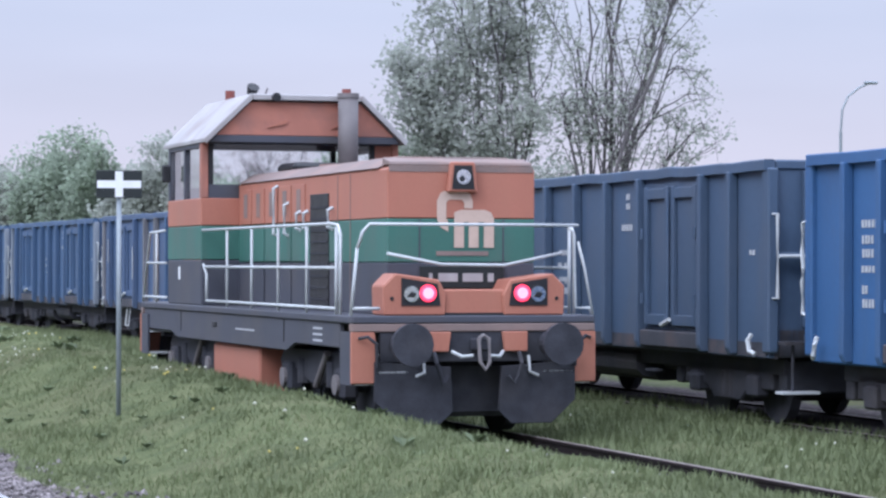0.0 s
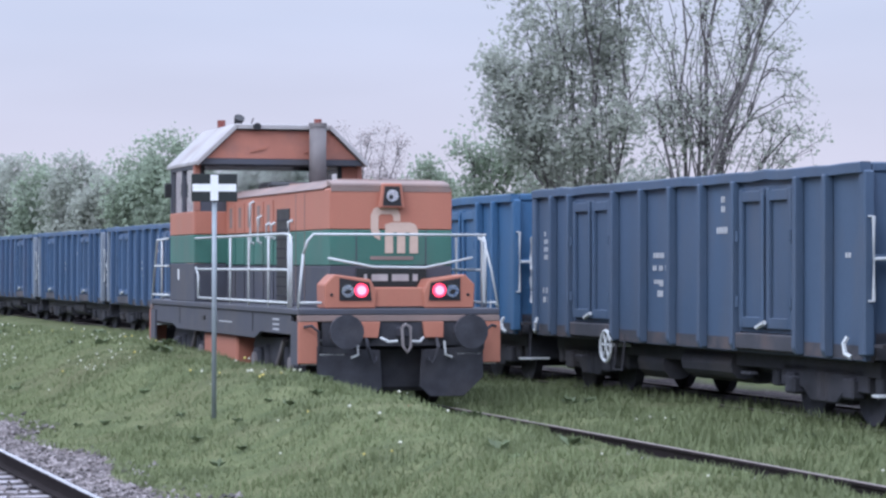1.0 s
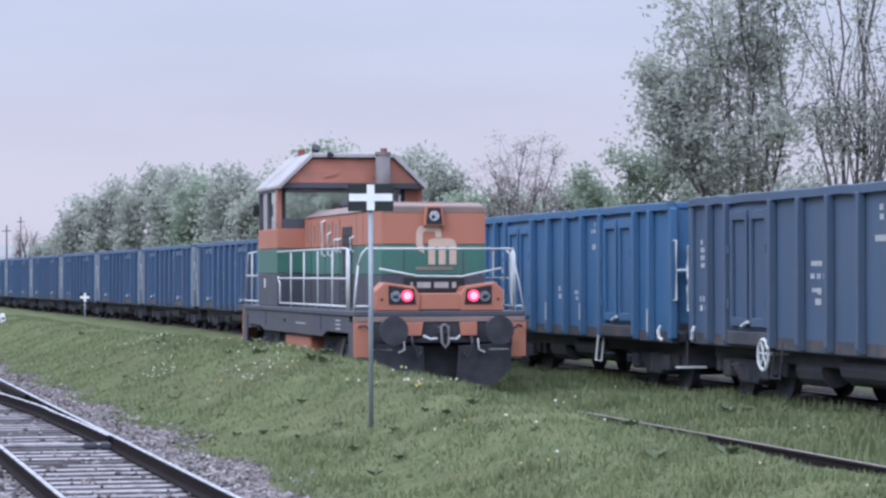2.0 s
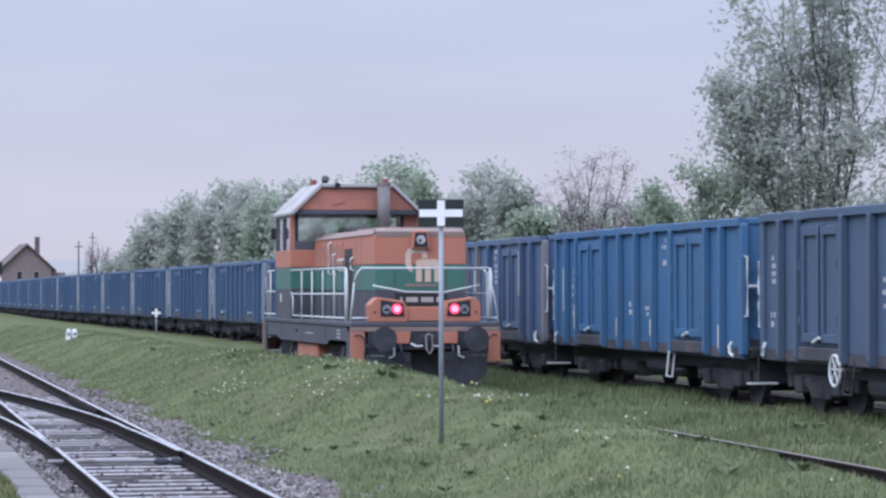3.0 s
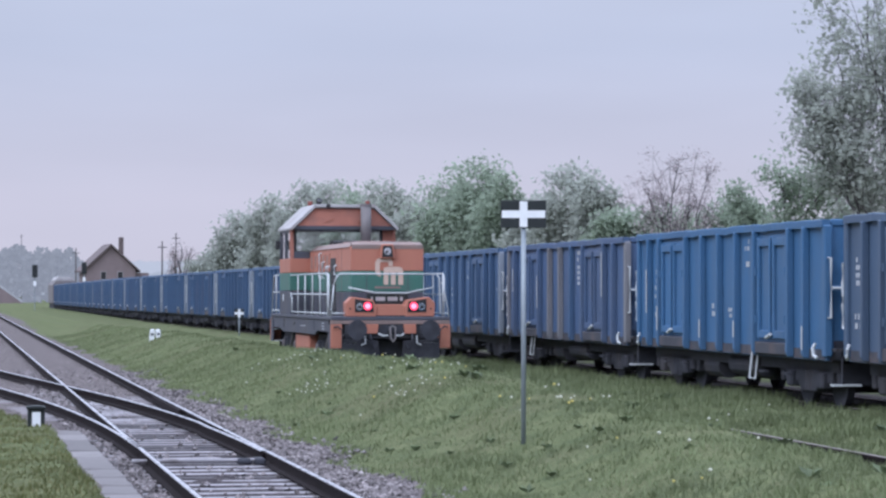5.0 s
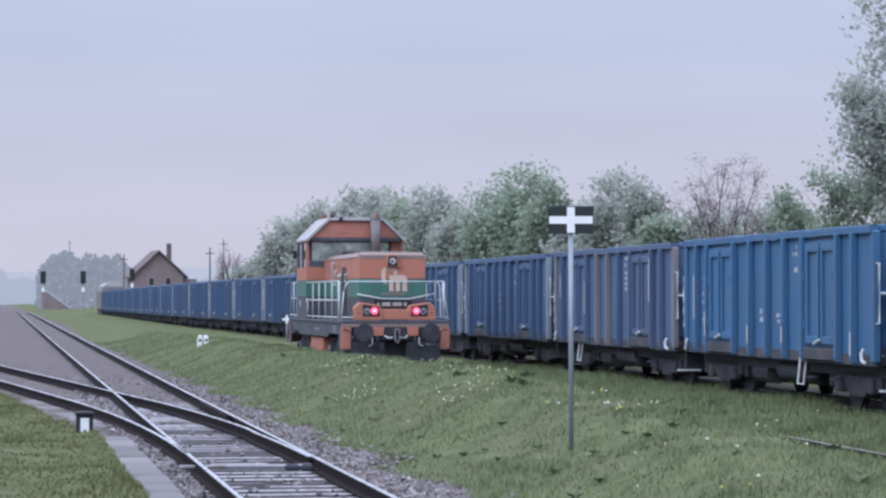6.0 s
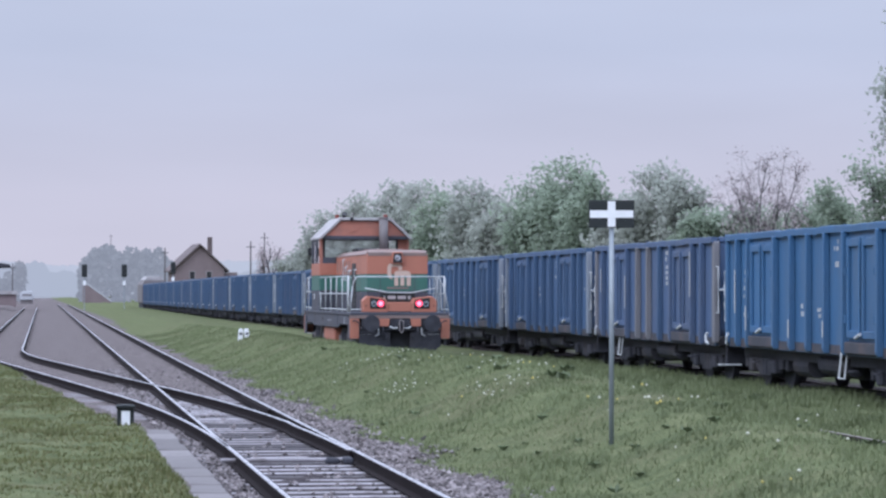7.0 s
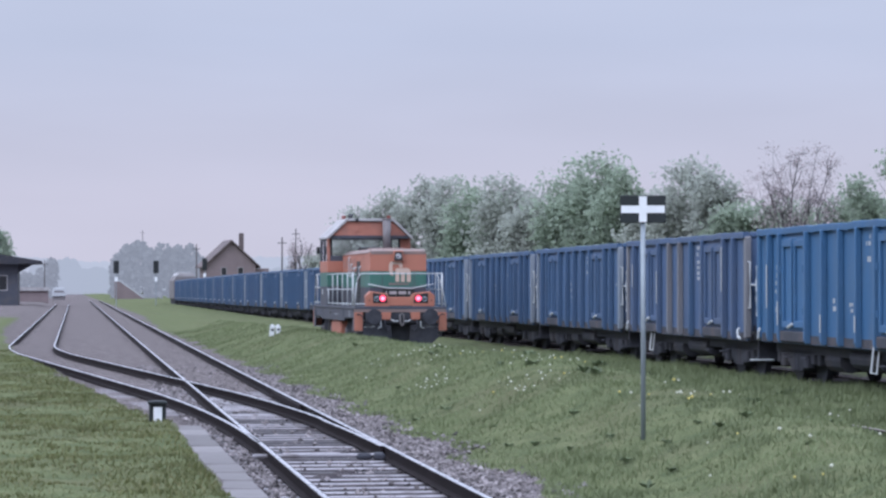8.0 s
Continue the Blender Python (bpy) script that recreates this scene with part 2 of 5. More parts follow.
def prism(profile, a0, a1, axis="y", bevel=0.0, bm=None):
    """A closed outline drawn out along an axis. For y the outline is (x, z), for x it is (y, z), for z it is (x, y)."""
    bm = bm or bmesh.new()

    def at(p, a):
        return {"y": (p[0], a, p[1]), "x": (a, p[0], p[1]), "z": (p[0], p[1], a)}[axis]

    lo, hi = [bm.verts.new(at(p, a0)) for p in profile], [bm.verts.new(at(p, a1)) for p in profile]
    n = len(profile)
    faces = [bm.faces.new(lo), bm.faces.new(hi[::-1])]
    for k in range(n):
        faces.append(bm.faces.new((lo[k], hi[k], hi[(k + 1) % n], lo[(k + 1) % n])))
    bmesh.ops.recalc_face_normals(bm, faces=faces)
    if bevel:
        edges = list({e for f in faces for e in f.edges})
        bmesh.ops.bevel(bm, geom=edges, offset=bevel, segments=1, affect="EDGES")
    return bm


def smooth01(v):
    v = np.clip(v, 0, 1)
    return v * v * (3 - 2 * v)


# ---- plan: lines of the tracks ----
RAIL = 0.25


def main_x(y):
    return 3.09 + 0.0036 * y


def branch_off(y):
    """How far the branch lies to the left of the main track."""
    if y < 33:
        return 0.0
    if y < 53:
        return 0.0515 * (y - 33) ** 2 / 20
    if y < 79:
        return 1.03 + 0.103 * (y - 53)
    if y < 95:
        return 3.708 + 0.103 * (y - 79) * (1 - (y - 79) / 32)
    return 4.53


def loco_x(y):
    if y > 110:
        return loco_x(110) - 0.035 * (y - 110) * (1 - min(1, (y - 110) / 160) / 2)
    return 10.58 - 0.00168 * y - 0.000342 * (y - 60) ** 2


def side_x(y):
    """The face of the wagons that is turned to the camera."""
    if y > 195:
        return 13.0
    if y < 24:
        return side_x(24) - 0.035 * (24 - y)
    return 14.27 + 0.00938 * y - 0.000349 * (y - 60) ** 2 + 1.327e-6 * (y - 60) ** 3 - 0.18 * math.exp(-(((y - 62) / 27) ** 2))


def wagon_x(y):
    return side_x(y) + 1.42


def platform_edge(y):
    return 1.55 if y < 39 else 1.4 - 0.066 * (y - 39) if y < 85 else -1.64 - 0.03 * (y - 85) if y < 130 else -2.99


def ground_z(x, y):
    """The height of the ground, for arrays."""
    edge = np.where(y < 39, 1.56, np.where(y < 85, 1.4 - 0.066 * (y - 39), np.where(y < 130, -1.64 - 0.03 * (y - 85), -2.99)))
    z = np.full_like(x, 0.05)
    left = smooth01((edge - x + 0.25) / 0.35)
    z = z + left * 0.23
    foot = 4.65
    crest = 0.63 + 0.19 * smooth01((y - 22) / 18) - 0.42 * smooth01((y - 60) / 180) + 0.14 * np.exp(-(((y - 48) / 10) ** 2))
    lx = np.where(y > 110, np.maximum(9.54 - 0.02 * (y - 110), 8.5), 10.58 - 0.00168 * y - 0.000342 * (y - 60) ** 2)
    rise = smooth01(np.clip((x - foot) / (7.9 - foot), 0, 1) ** 1.35) * (1 - smooth01((x - (lx - 1.75)) / 0.95))
    z = z + rise * np.maximum(crest - 0.08, 0.12)
    right = smooth01((x - (lx - 1.1)) / 0.5)
    z = z * (1 - right) + right * (0.12 + 0.10 * smooth01((x - 11.6) / 0.8))
    z = z + smooth01((x - 19) / 10) * 0.5 + 0.15 * smooth01((y - 85) / 15) * smooth01((x - 8.2) / 0.6) * (1 - smooth01((x - 12.2) / 0.8))
    return z


def bumps(x, y, amp):
    return amp * (np.sin(x * 2.3 + 1.3 * np.sin(y * 0.7)) * np.sin(y * 1.1 + 0.8 * np.sin(x * 1.7)) + 0.6 * np.sin(x * 5.1 + y * 0.9) * np.sin(y * 3.3 - x * 0.8))


# ---- ground ----
def spread(*spans):
    out = []
    for a, b, step in spans:
        out += list(np.arange(a, b, step))
    return np.array(out)


def build_ground():
    xs = spread((-2600, -600, 1000), (-600, -100, 200), (-100, -20, 20), (-20, -6, 3.5), (-6, 0, 0.5), (0, 16.5, 0.22), (16.5, 40, 2.5), (40, 200, 40), (200, 2700, 800))
    ys = spread((-600, -50, 250), (-50, 10, 1.5), (10, 62, 0.4), (62, 130, 1.2), (130, 340, 8), (340, 1000, 150), (1000, 4600, 900))
    gx, gy = np.meshgrid(xs, ys)
    gz = ground_z(gx, gy)
    edge = np.vectorize(platform_edge)(gy)
    foot = 4.85
    wob = 0.22 * np.sin(gy * 0.9) + 0.15 * np.sin(gy * 2.7 + 1)
    ballast = smooth01((gx - edge + 0.15) / 0.3) * (1 - smooth01((gx - foot - wob + 0.1) / 0.6)) * (gy < 900)
    yard = smooth01((gy - 150) / 60) * smooth01((gx + 60) / 10) * (1 - smooth01((gx - 5.2) / 1.2))
    ballast = np.maximum(np.maximum(ballast, yard), (1 - smooth01((np.abs(gx - np.vectorize(wagon_x)(gy)) - 0.75) / 0.4)) * (gy < 340))
    amp = np.where(ballast > 0.5, 0.004, 0.042) * (np.abs(gx) < 30) * (gy < 200)
    gz = gz + bumps(gx, gy, 1.0) * amp
    ny, nx = gx.shape
    verts = np.stack([gx.ravel(), gy.ravel(), gz.ravel()], 1)
    idx = np.arange(ny * nx).reshape(ny, nx)
    faces = np.stack([idx[:-1, :-1].ravel(), idx[:-1, 1:].ravel(), idx[1:, 1:].ravel(), idx[1:, :-1].ravel()], 1)
    me = bpy.data.meshes.new("ground")
    me.from_pydata(verts.tolist(), [], faces.tolist())
    me.attributes.new("ballast", "FLOAT", "POINT").data.foreach_set("value", ballast.ravel().astype(np.float32))
    mx = 3.09 + 0.0036 * gy
    off = np.abs(gx - mx + 0.25 * smooth01((gy - 36) / 20))
    darkened = (1 - smooth01((off - 1.0) / 0.5)) * (1 - smooth01((gy - 47) / 9))
    # the bed along the wagon track is darkened through the same mask
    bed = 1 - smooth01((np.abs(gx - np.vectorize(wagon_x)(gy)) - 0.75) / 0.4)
    darkened = np.maximum(darkened, bed * (gy < 340))
    me.attributes.new("darkened", "FLOAT", "POINT").data.foreach_set("value", darkened.ravel().astype(np.float32))
    me.shade_smooth()
    me.materials.append(ground_material())
    tagged(new("ground", me), "rough spring grass bank beside grey ballast", "ground", kind="structure")


def ground_material():
    m = bpy.data.materials.new("grass_and_ballast")
    m.use_nodes = True
    n, l = m.node_tree.nodes, m.node_tree.links
    b = n["Principled BSDF"]
    b.inputs["Roughness"].default_value = 0.95
    b.inputs["Specular IOR Level"].default_value = 0.03
    co = n.new("ShaderNodeTexCoord")

    def noise_node(scale, detail=5):
        t = n.new("ShaderNodeTexNoise")
        t.inputs["Scale"].default_value, t.inputs["Detail"].default_value = scale, detail
        l.new(co.outputs["Object"], t.inputs["Vector"])
        return t

    def ramp_node(src, *stops):
        r = n.new("ShaderNodeValToRGB")
        r.color_ramp.elements[0].position, r.color_ramp.elements[0].color = stops[0][0], (*stops[0][1], 1)
        r.color_ramp.elements[1].position, r.color_ramp.elements[1].color = stops[-1][0], (*stops[-1][1], 1)
        for p, c in stops[1:-1]:
            r.color_ramp.elements.new(p).color = (*c, 1)
        l.new(src, r.inputs[0])
        return r

    def mix(kind, f, a, c):
        x = n.new("ShaderNodeMix")
        x.data_type, x.blend_type = "RGBA", kind
        if isinstance(f, float):
            x.inputs[0].default_value = f
        else:
            l.new(f, x.inputs[0])
        l.new(a, x.inputs[6])
        l.new(c, x.inputs[7])
        return x.outputs[2]

    big, mid, small = noise_node(0.35, 4), noise_node(2.2, 5), noise_node(28, 4)
    grass = ramp_node(mid.outputs["Fac"], (0.3, (0.084, 0.102, 0.052)), (0.5, (0.116, 0.132, 0.066)), (0.7, (0.148, 0.158, 0.084)))
    dry = ramp_node(big.outputs["Fac"], (0.5, (0.0, 0.0, 0.0)), (0.72, (0.55, 0.55, 0.55)))
    straw = ramp_node(small.outputs["Fac"], (0.3, (0.095, 0.084, 0.056)), (0.7, (0.13, 0.118, 0.07)))
    fine = ramp_node(small.outputs["Fac"], (0.3, (0.65, 0.65, 0.65)), (0.7, (1.25, 1.25, 1.25)))
    green = mix("MULTIPLY", 1.0, mix("MIX", dry.outputs[0], grass.outputs[0], straw.outputs[0]), fine.outputs[0])
    vor = n.new("ShaderNodeTexVoronoi")
    vor.inputs["Scale"].default_value = 16
    l.new(co.outputs["Object"], vor.inputs["Vector"])
    stones = ramp_node(vor.outputs["Color"], (0.1, (0.11, 0.093, 0.092)), (0.5, (0.20, 0.172, 0.172)), (0.9, (0.33, 0.29, 0.29)))
    # shade between the stones, painted as darker rims of the cells
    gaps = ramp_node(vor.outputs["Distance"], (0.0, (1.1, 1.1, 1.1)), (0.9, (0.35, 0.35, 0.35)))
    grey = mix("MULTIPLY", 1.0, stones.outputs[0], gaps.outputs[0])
    worn = ramp_node(mid.outputs["Fac"], (0.3, (0.72, 0.72, 0.72)), (0.7, (1.2, 1.2, 1.2)))
    grey = mix("MULTIPLY", 1.0, grey, worn.outputs[0])
    # oil and brake dust in the ballast of the turnout; same dark colour under the wagons
    fo = n.new("ShaderNodeAttribute")
    fo.attribute_name = "darkened"
    oily = n.new("ShaderNodeMath")
    oily.operation = "MULTIPLY"
    patches = ramp_node(mid.outputs["Fac"], (0.3, (0.45, 0.45, 0.45)), (0.62, (1, 1, 1)))
    l.new(fo.outputs["Fac"], oily.inputs[0])
    l.new(patches.outputs[0], oily.inputs[1])
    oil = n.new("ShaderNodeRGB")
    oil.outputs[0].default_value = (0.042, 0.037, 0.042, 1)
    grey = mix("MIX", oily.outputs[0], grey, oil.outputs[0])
    at = n.new("ShaderNodeAttribute")
    at.attribute_name = "ballast"
    am = n.new("ShaderNodeMath")
    am.operation = "ADD"
    l.new(at.outputs["Fac"], am.inputs[0])
    sh = n.new("ShaderNodeMath")
    sh.operation = "MULTIPLY_ADD"
    sh.inputs[1].default_value, sh.inputs[2].default_value = 0.9, -0.45
    l.new(mid.outputs["Fac"], sh.inputs[0])
    l.new(sh.outputs[0], am.inputs[1])
    mask = n.new("ShaderNodeMapRange")
    mask.inputs["From Min"].default_value, mask.inputs["From Max"].default_value = 0.4, 0.6
    l.new(am.outputs[0], mask.inputs["Value"])
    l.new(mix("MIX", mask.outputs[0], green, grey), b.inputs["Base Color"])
    bp = n.new("ShaderNodeBump")
    bp.inputs["Strength"].default_value, bp.inputs["Distance"].default_value = 0.7, 0.06
    l.new(small.outputs["Fac"], bp.inputs["Height"])
    l.new(bp.outputs[0], b.inputs["Normal"])
    return m


build_ground()


# ---- tracks ----
def rail_mesh(points, name, parent, label="", head_paint="railhead"):
    """A rail of true section along a line of (x, y, top z): a rusty web and foot, with the worn head as its own piece."""
    web = [(-0.07, -0.16), (0.07, -0.16), (0.07, -0.145), (0.012, -0.125), (0.012, -0.045), (0.036, -0.035), (0.036, -0.006), (-0.036, -0.006), (-0.036, -0.035), (-0.012, -0.045), (-0.012, -0.125), (-0.07, -0.145)]
    head = [(-0.027, -0.007), (0.027, -0.007), (0.022, 0.0), (-0.022, 0.0)]
    made = []
    for outline, material, nm in ((web, M["railside"], name), (head, M[head_paint], "rail_head")):
        bm = bmesh.new()
        rings = []
        for i, p in enumerate(points):
            a, b = points[max(i - 1, 0)], points[min(i + 1, len(points) - 1)]
            d = Vector((b[0] - a[0], b[1] - a[1], 0)).normalized()
            side = Vector((d.y, -d.x, 0))
            rings.append([bm.verts.new(Vector(p) + side * u + Vector((0, 0, w))) for u, w in outline])
        k = len(outline)
        for r0, r1 in zip(rings, rings[1:]):
            for j in range(k):
                bm.faces.new((r0[j], r0[(j + 1) % k], r1[(j + 1) % k], r1[j]))
        bm.faces.new(rings[0])
        bm.faces.new(rings[-1][::-1])
        bmesh.ops.recalc_face_normals(bm, faces=bm.faces[:])
        made.append(part(nm, bm, material, parent if not made else made[0], "worn shiny rail head" if made else label))
    return made[0]


SLEEPER = {}


def sleepers(parent, line, y0, y1, z, half=1.25, step=0.62, oiled=False):
    """Weathered sleepers; under the slide chairs of a turnout pairs of them are black with oil."""
    y, k = y0, 0
    while y < y1:
        look_ = "oily" if oiled and 31 < y < 52 and k % 5 < 2 else "sleeper"
        m = pose(line(y) + random.uniform(-0.03, 0.03), y, z + random.uniform(-0.003, 0.003), 0, 0, random.uniform(-1.0, 1.0))
        if look_ in SLEEPER:
            same("sleeper", SLEEPER[look_], parent, m=m)
        else:
            ob = link("sleeper", box(-half, half, -0.125, 0.125, -0.16, 0.0, 0.02), M[look_], parent)
            ob.matrix_basis, SLEEPER[look_] = m, ob.data
        y += step
        k += 1


def track_line(line, y0, y1, side, z, step=1.5):
    ys = np.arange(y0, y1 + step, step)
    return [(line(y) + side * 0.753, y, z) for y in ys]


Z_MAIN = 0.235
main_track = thing("railway_track", pose(0, 0, 0), "shiny railway track on weathered sleepers in grey ballast", "railway track", kind="structure")
rail_mesh(track_line(main_x, -40, 420, -1, Z_MAIN, 3), "rail", main_track)
rail_mesh(track_line(main_x, -40, 420, 1, Z_MAIN, 3), "rail", main_track)
sleepers(main_track, main_x, 6, 56, Z_MAIN - 0.180, oiled=True)


def branch_x(y):
    return main_x(y) - branch_off(y)


branch = thing("railway_track", pose(0, 0, 0), "branch railway track leaving by a turnout", "railway track", kind="structure")
rail_mesh(track_line(branch_x, 34.5, 330, -1, Z_MAIN, 1.5), "rail", branch)
pts = track_line(branch_x, 33.5, 330, 1, Z_MAIN, 1.5)
rail_mesh([(x - (0.05 if y < 40 else 0), y, z) for x, y, z in pts], "rail", branch)
sleepers(branch, branch_x, 46, 58, Z_MAIN - 0.182)
# blade tips, slide chairs and the throw rod of the turnout
part("throw_rod", box(main_x(33) - 0.95, main_x(33) + 0.6, 32.9, 33.0, Z_MAIN - 0.10, Z_MAIN - 0.06, 0.01), M["sleeper"], branch)
part("lock_box", box(main_x(33) + 0.32, main_x(33) + 0.5, 32.8, 33.1, Z_MAIN - 0.13, Z_MAIN - 0.06, 0.02), M["black"], branch)
part("lock_box", box(main_x(33) + 0.53, main_x(33) + 0.66, 32.75, 33.05, Z_MAIN - 0.13, Z_MAIN - 0.05, 0.02), M["black"], branch)
part("point_motor_rod", rod((main_x(33) - 0.7, 33.1, Z_MAIN - 0.1), (main_x(33) - 0.55, 33.6, Z_MAIN - 0.1), 0.03), M["black"], branch)
for yy in (46.5, 48.5, 50.5):
    part("check_rail", box(main_x(yy) + 0.64, main_x(yy) + 0.68, yy - 1.05, yy + 1.05, Z_MAIN - 0.12, Z_MAIN - 0.005, 0.008), M["railside"], branch)

loco_track = thing("railway_track", pose(0, 0, 0), "overgrown siding track half sunk in grass", "railway track", kind="structure")
rail_mesh(track_line(loco_x, -20, 118, -1, RAIL, 2.5), "rail", loco_track, "", "dullhead")
rail_mesh(track_line(loco_x, -20, 118, 1, RAIL, 2.5), "rail", loco_track, "", "dullhead")
sleepers(loco_track, loco_x, 16, 60, RAIL - 0.14)
wagon_track = thing("railway_track", pose(0, 0, 0), "siding track under the coal wagons", "railway track", kind="structure")
rail_mesh(track_line(wagon_x, -20, 340, -1, RAIL, 4), "rail", wagon_track, "", "dullhead")
rail_mesh(track_line(wagon_x, -20, 340, 1, RAIL, 4), "rail", wagon_track, "", "dullhead")
sleepers(wagon_track, wagon_x, 16, 60, RAIL - 0.14)

# platform edge
kerb = thing("platform_edge", pose(0, 0, 0), "low concrete platform edge of worn slabs", "platform", kind="structure")
slab_mesh = None
y = 12.0
while y < 38.4:
    m = pose(1.72 + random.uniform(-0.012, 0.012), y + 0.6, 0.25 + random.uniform(-0.012, 0.012), random.uniform(-0.6, 0.6), random.uniform(-1.5, 1.5), random.uniform(-0.6, 0.6))
    if slab_mesh is None:
        first = part("slab", box(-0.2, 0.2, -0.555, 0.555, -0.12, 0.0, 0.025), M["slab"], kerb)
        first.matrix_basis, slab_mesh = m, first.data
    else:
        same("slab", slab_mesh, kerb, m=m)
    y += 1.2


# ---- wagons ----
def wagon_kit(paint, ribs, sill, text, corner, stirrup, wheel=False, scuffs=()):
    """An open four-axle coal wagon, 14.04 m over the buffers, built round its middle at rail height."""
    w = new("freight_wagon")
    H, L, W = 3.2, 6.42, 1.40
    bm = bmesh.new()
    for x in (-W, W - 0.05):
        box(x, x + 0.05, -L, L, 0.84, H - 0.1, bm=bm)
    for yy in (-L, L - 0.06):
        box(-W + 0.052, W - 0.052, yy, yy + 0.06, 1.0, H - 0.1, bm=bm)
    part("body", bm, paint, w)
    part("floor_plate", box(-W + 0.06, W - 0.06, -L + 0.07, L - 0.07, 1.18, 1.3), M["rustsill"], w)
    bm = bmesh.new()
    for x in (-W - 0.085, W - 0.055):
        # the side rails are knocked out of line by the loading grabs
        n = 26
        rings = []
        for k in range(n + 1):
            yy = -L - 0.03 + k * (2 * L + 0.06) / n
            dx, dz = random.gauss(0, 0.007), random.gauss(0, 0.006)
            rings.append([bm.verts.new((x + a + dx, yy, H + b + dz)) for a, b in ((0.0, -0.13), (0.14, -0.13), (0.14, -0.015), (0.125, 0.0), (0.015, 0.0), (0.0, -0.015))])
        for r0, r1 in zip(rings, rings[1:]):
            for j in range(6):
                bm.faces.new((r0[j], r1[j], r1[(j + 1) % 6], r0[(j + 1) % 6]))
        bm.faces.new(rings[0])
        bm.faces.new(rings[-1][::-1])
    for yy in (-L - 0.03, L - 0.09):
        box(-W + 0.066, W - 0.066, yy, yy + 0.12, H - 0.12, H, 0.02, bm=bm)
    part("top_rail", bm, paint, w, "bent top rail")
    for x in (-W + 0.05, W - 0.05):
        s = -1 if x > 0 else 1
        part("solebar", box(min(x + s * 0.004, x + s * 0.06), max(x + s * 0.004, x + s * 0.06), -L + 0.02, L - 0.02, 0.82, 1.19, 0.006), sill, w)
    part("brake_rigging", box(-0.75, 0.75, -2.4, 2.4, 0.52, 0.79, 0.05), M["black"], w)
    part("air_tank", rod((-1.0, -1.6, 0.62), (-1.0, 0.3, 0.62), 0.2, 12), M["black"], w)
    for x in (-1.12, 1.06):
        part("underframe_beam", box(x, x + 0.06, -6.2, 6.2, 0.62, 0.819, 0.01), M["black"], w)
    part("brake_cylinder", rod((-0.9, 1.2, 0.55), (-0.9, 2.3, 0.55), 0.24, 12), M["black"], w)
    part("discharge_chute", prism([(-1.05, 0.80), (1.05, 0.80), (0.8, 0.36), (-0.8, 0.36)], -1.5, 0.9, "y", 0.02), M["black"], w)
    for yy in (-2.9, 2.9, -6.1, 6.1):
        part("brake_beam", box(-1.1, 1.1, yy - 0.1, yy + 0.1, 0.4, 0.8, 0.02), M["black"], w)
    part("centre_sill", box(-0.3, 0.3, -6.3, 6.3, 0.8, 1.17), M["black"], w)
    for yy in (-L + 0.0, L - 0.22):
        part("headstock", box(-1.3, 1.3, yy, yy + 0.22, 0.84, 1.19, 0.02), sill, w)
    rib = None
    for s in (-1, 1):
        for k, yy in enumerate((-5.42, -4.52, -2.42, -1.2, 0, 1.2, 2.42, 4.52, 5.42)):
            mt = ribs[k % len(ribs)]
            ob = part("rib", prism([(s * (W + 0.002), 0), (s * (W + 0.10), 0.0), (s * (W + 0.135), 0.08), (s * (W + 0.125), 2.22), (s * (W + 0.002), 2.22)], -0.055, 0.055, "y", 0.012), mt, w)
            ob.location = (0, yy, 0.86)
        part("lower_plate", box(*sorted((s * (W + 0.001), s * (W + 0.006))), -L + 0.1, L - 0.1, 0.85, 1.02), M["rustsill"] if sill is not paint else paint, w, "rust-stained lower edge")
        for yy in (-L, L):
            part("corner_post", box(s * W - 0.07, s * W + 0.07, yy - 0.09, yy + 0.09, 0.9, H - 0.1, 0.02), corner, w)
        for yc in (-3.47, 3.47):
            fr = part("door_frame", prism([(yc - 0.98, 1.1), (yc + 0.98, 1.1), (yc + 0.98, 3.0), (yc - 0.98, 3.0)], s * (W + 0.002), s * (W + 0.03), "x", 0.008), paint, w)
            out0, out1 = sorted((s * (W + 0.031), s * (W + 0.085)))
            for d in (-0.46, 0.46):
                # a door leaf: a sunken sheet held in a border, with a stiffener across its head
                bm = bmesh.new()
                for e in (-0.36, 0.36):
                    box(out0, out1, yc + d + e - 0.055, yc + d + e + 0.055, 1.16, 2.96, 0.008, bm=bm)
                for zz in (1.16, 2.80):
                    box(out0, out1 - 0.004 * s, yc + d - 0.304, yc + d + 0.304, zz, zz + 0.14, 0.008, bm=bm)
                part("door_leaf", bm, paint, fr)
                for zz in (1.5, 2.35):
                    part("hinge", rod((s * (W + 0.10), yc + d * 1.93, zz - 0.07), (s * (W + 0.10), yc + d * 1.93, zz + 0.07), 0.025, 6), paint, fr)
            part("lock_bar", box(*sorted((s * (W + 0.086), s * (W + 0.12))), yc - 0.03, yc + 0.03, 1.2, 2.9, 0.008), paint, fr)
            part("door_sill", box(min(s * (W + 0.004), s * (W + 0.10)), max(s * (W + 0.004), s * (W + 0.10)), yc - 0.98, yc + 0.98, 0.88, 1.09, 0.015), M["rustsill"], w)
            part("latch", rod((s * (W + 0.13), yc - 0.12, 1.24), (s * (W + 0.15), yc + 0.10, 1.17), 0.032, 6), M["steel"], w, "white-painted door latch")
            for dy in (-0.7, 0.7):
                part("step", box(min(s * (W - 0.05), s * (W + 0.06)), max(s * (W - 0.05), s * (W + 0.06)), yc + dy - 0.16, yc + dy + 0.16, 0.55, 0.58), M["black"], w)
    # running gear
    wheel_mesh = None
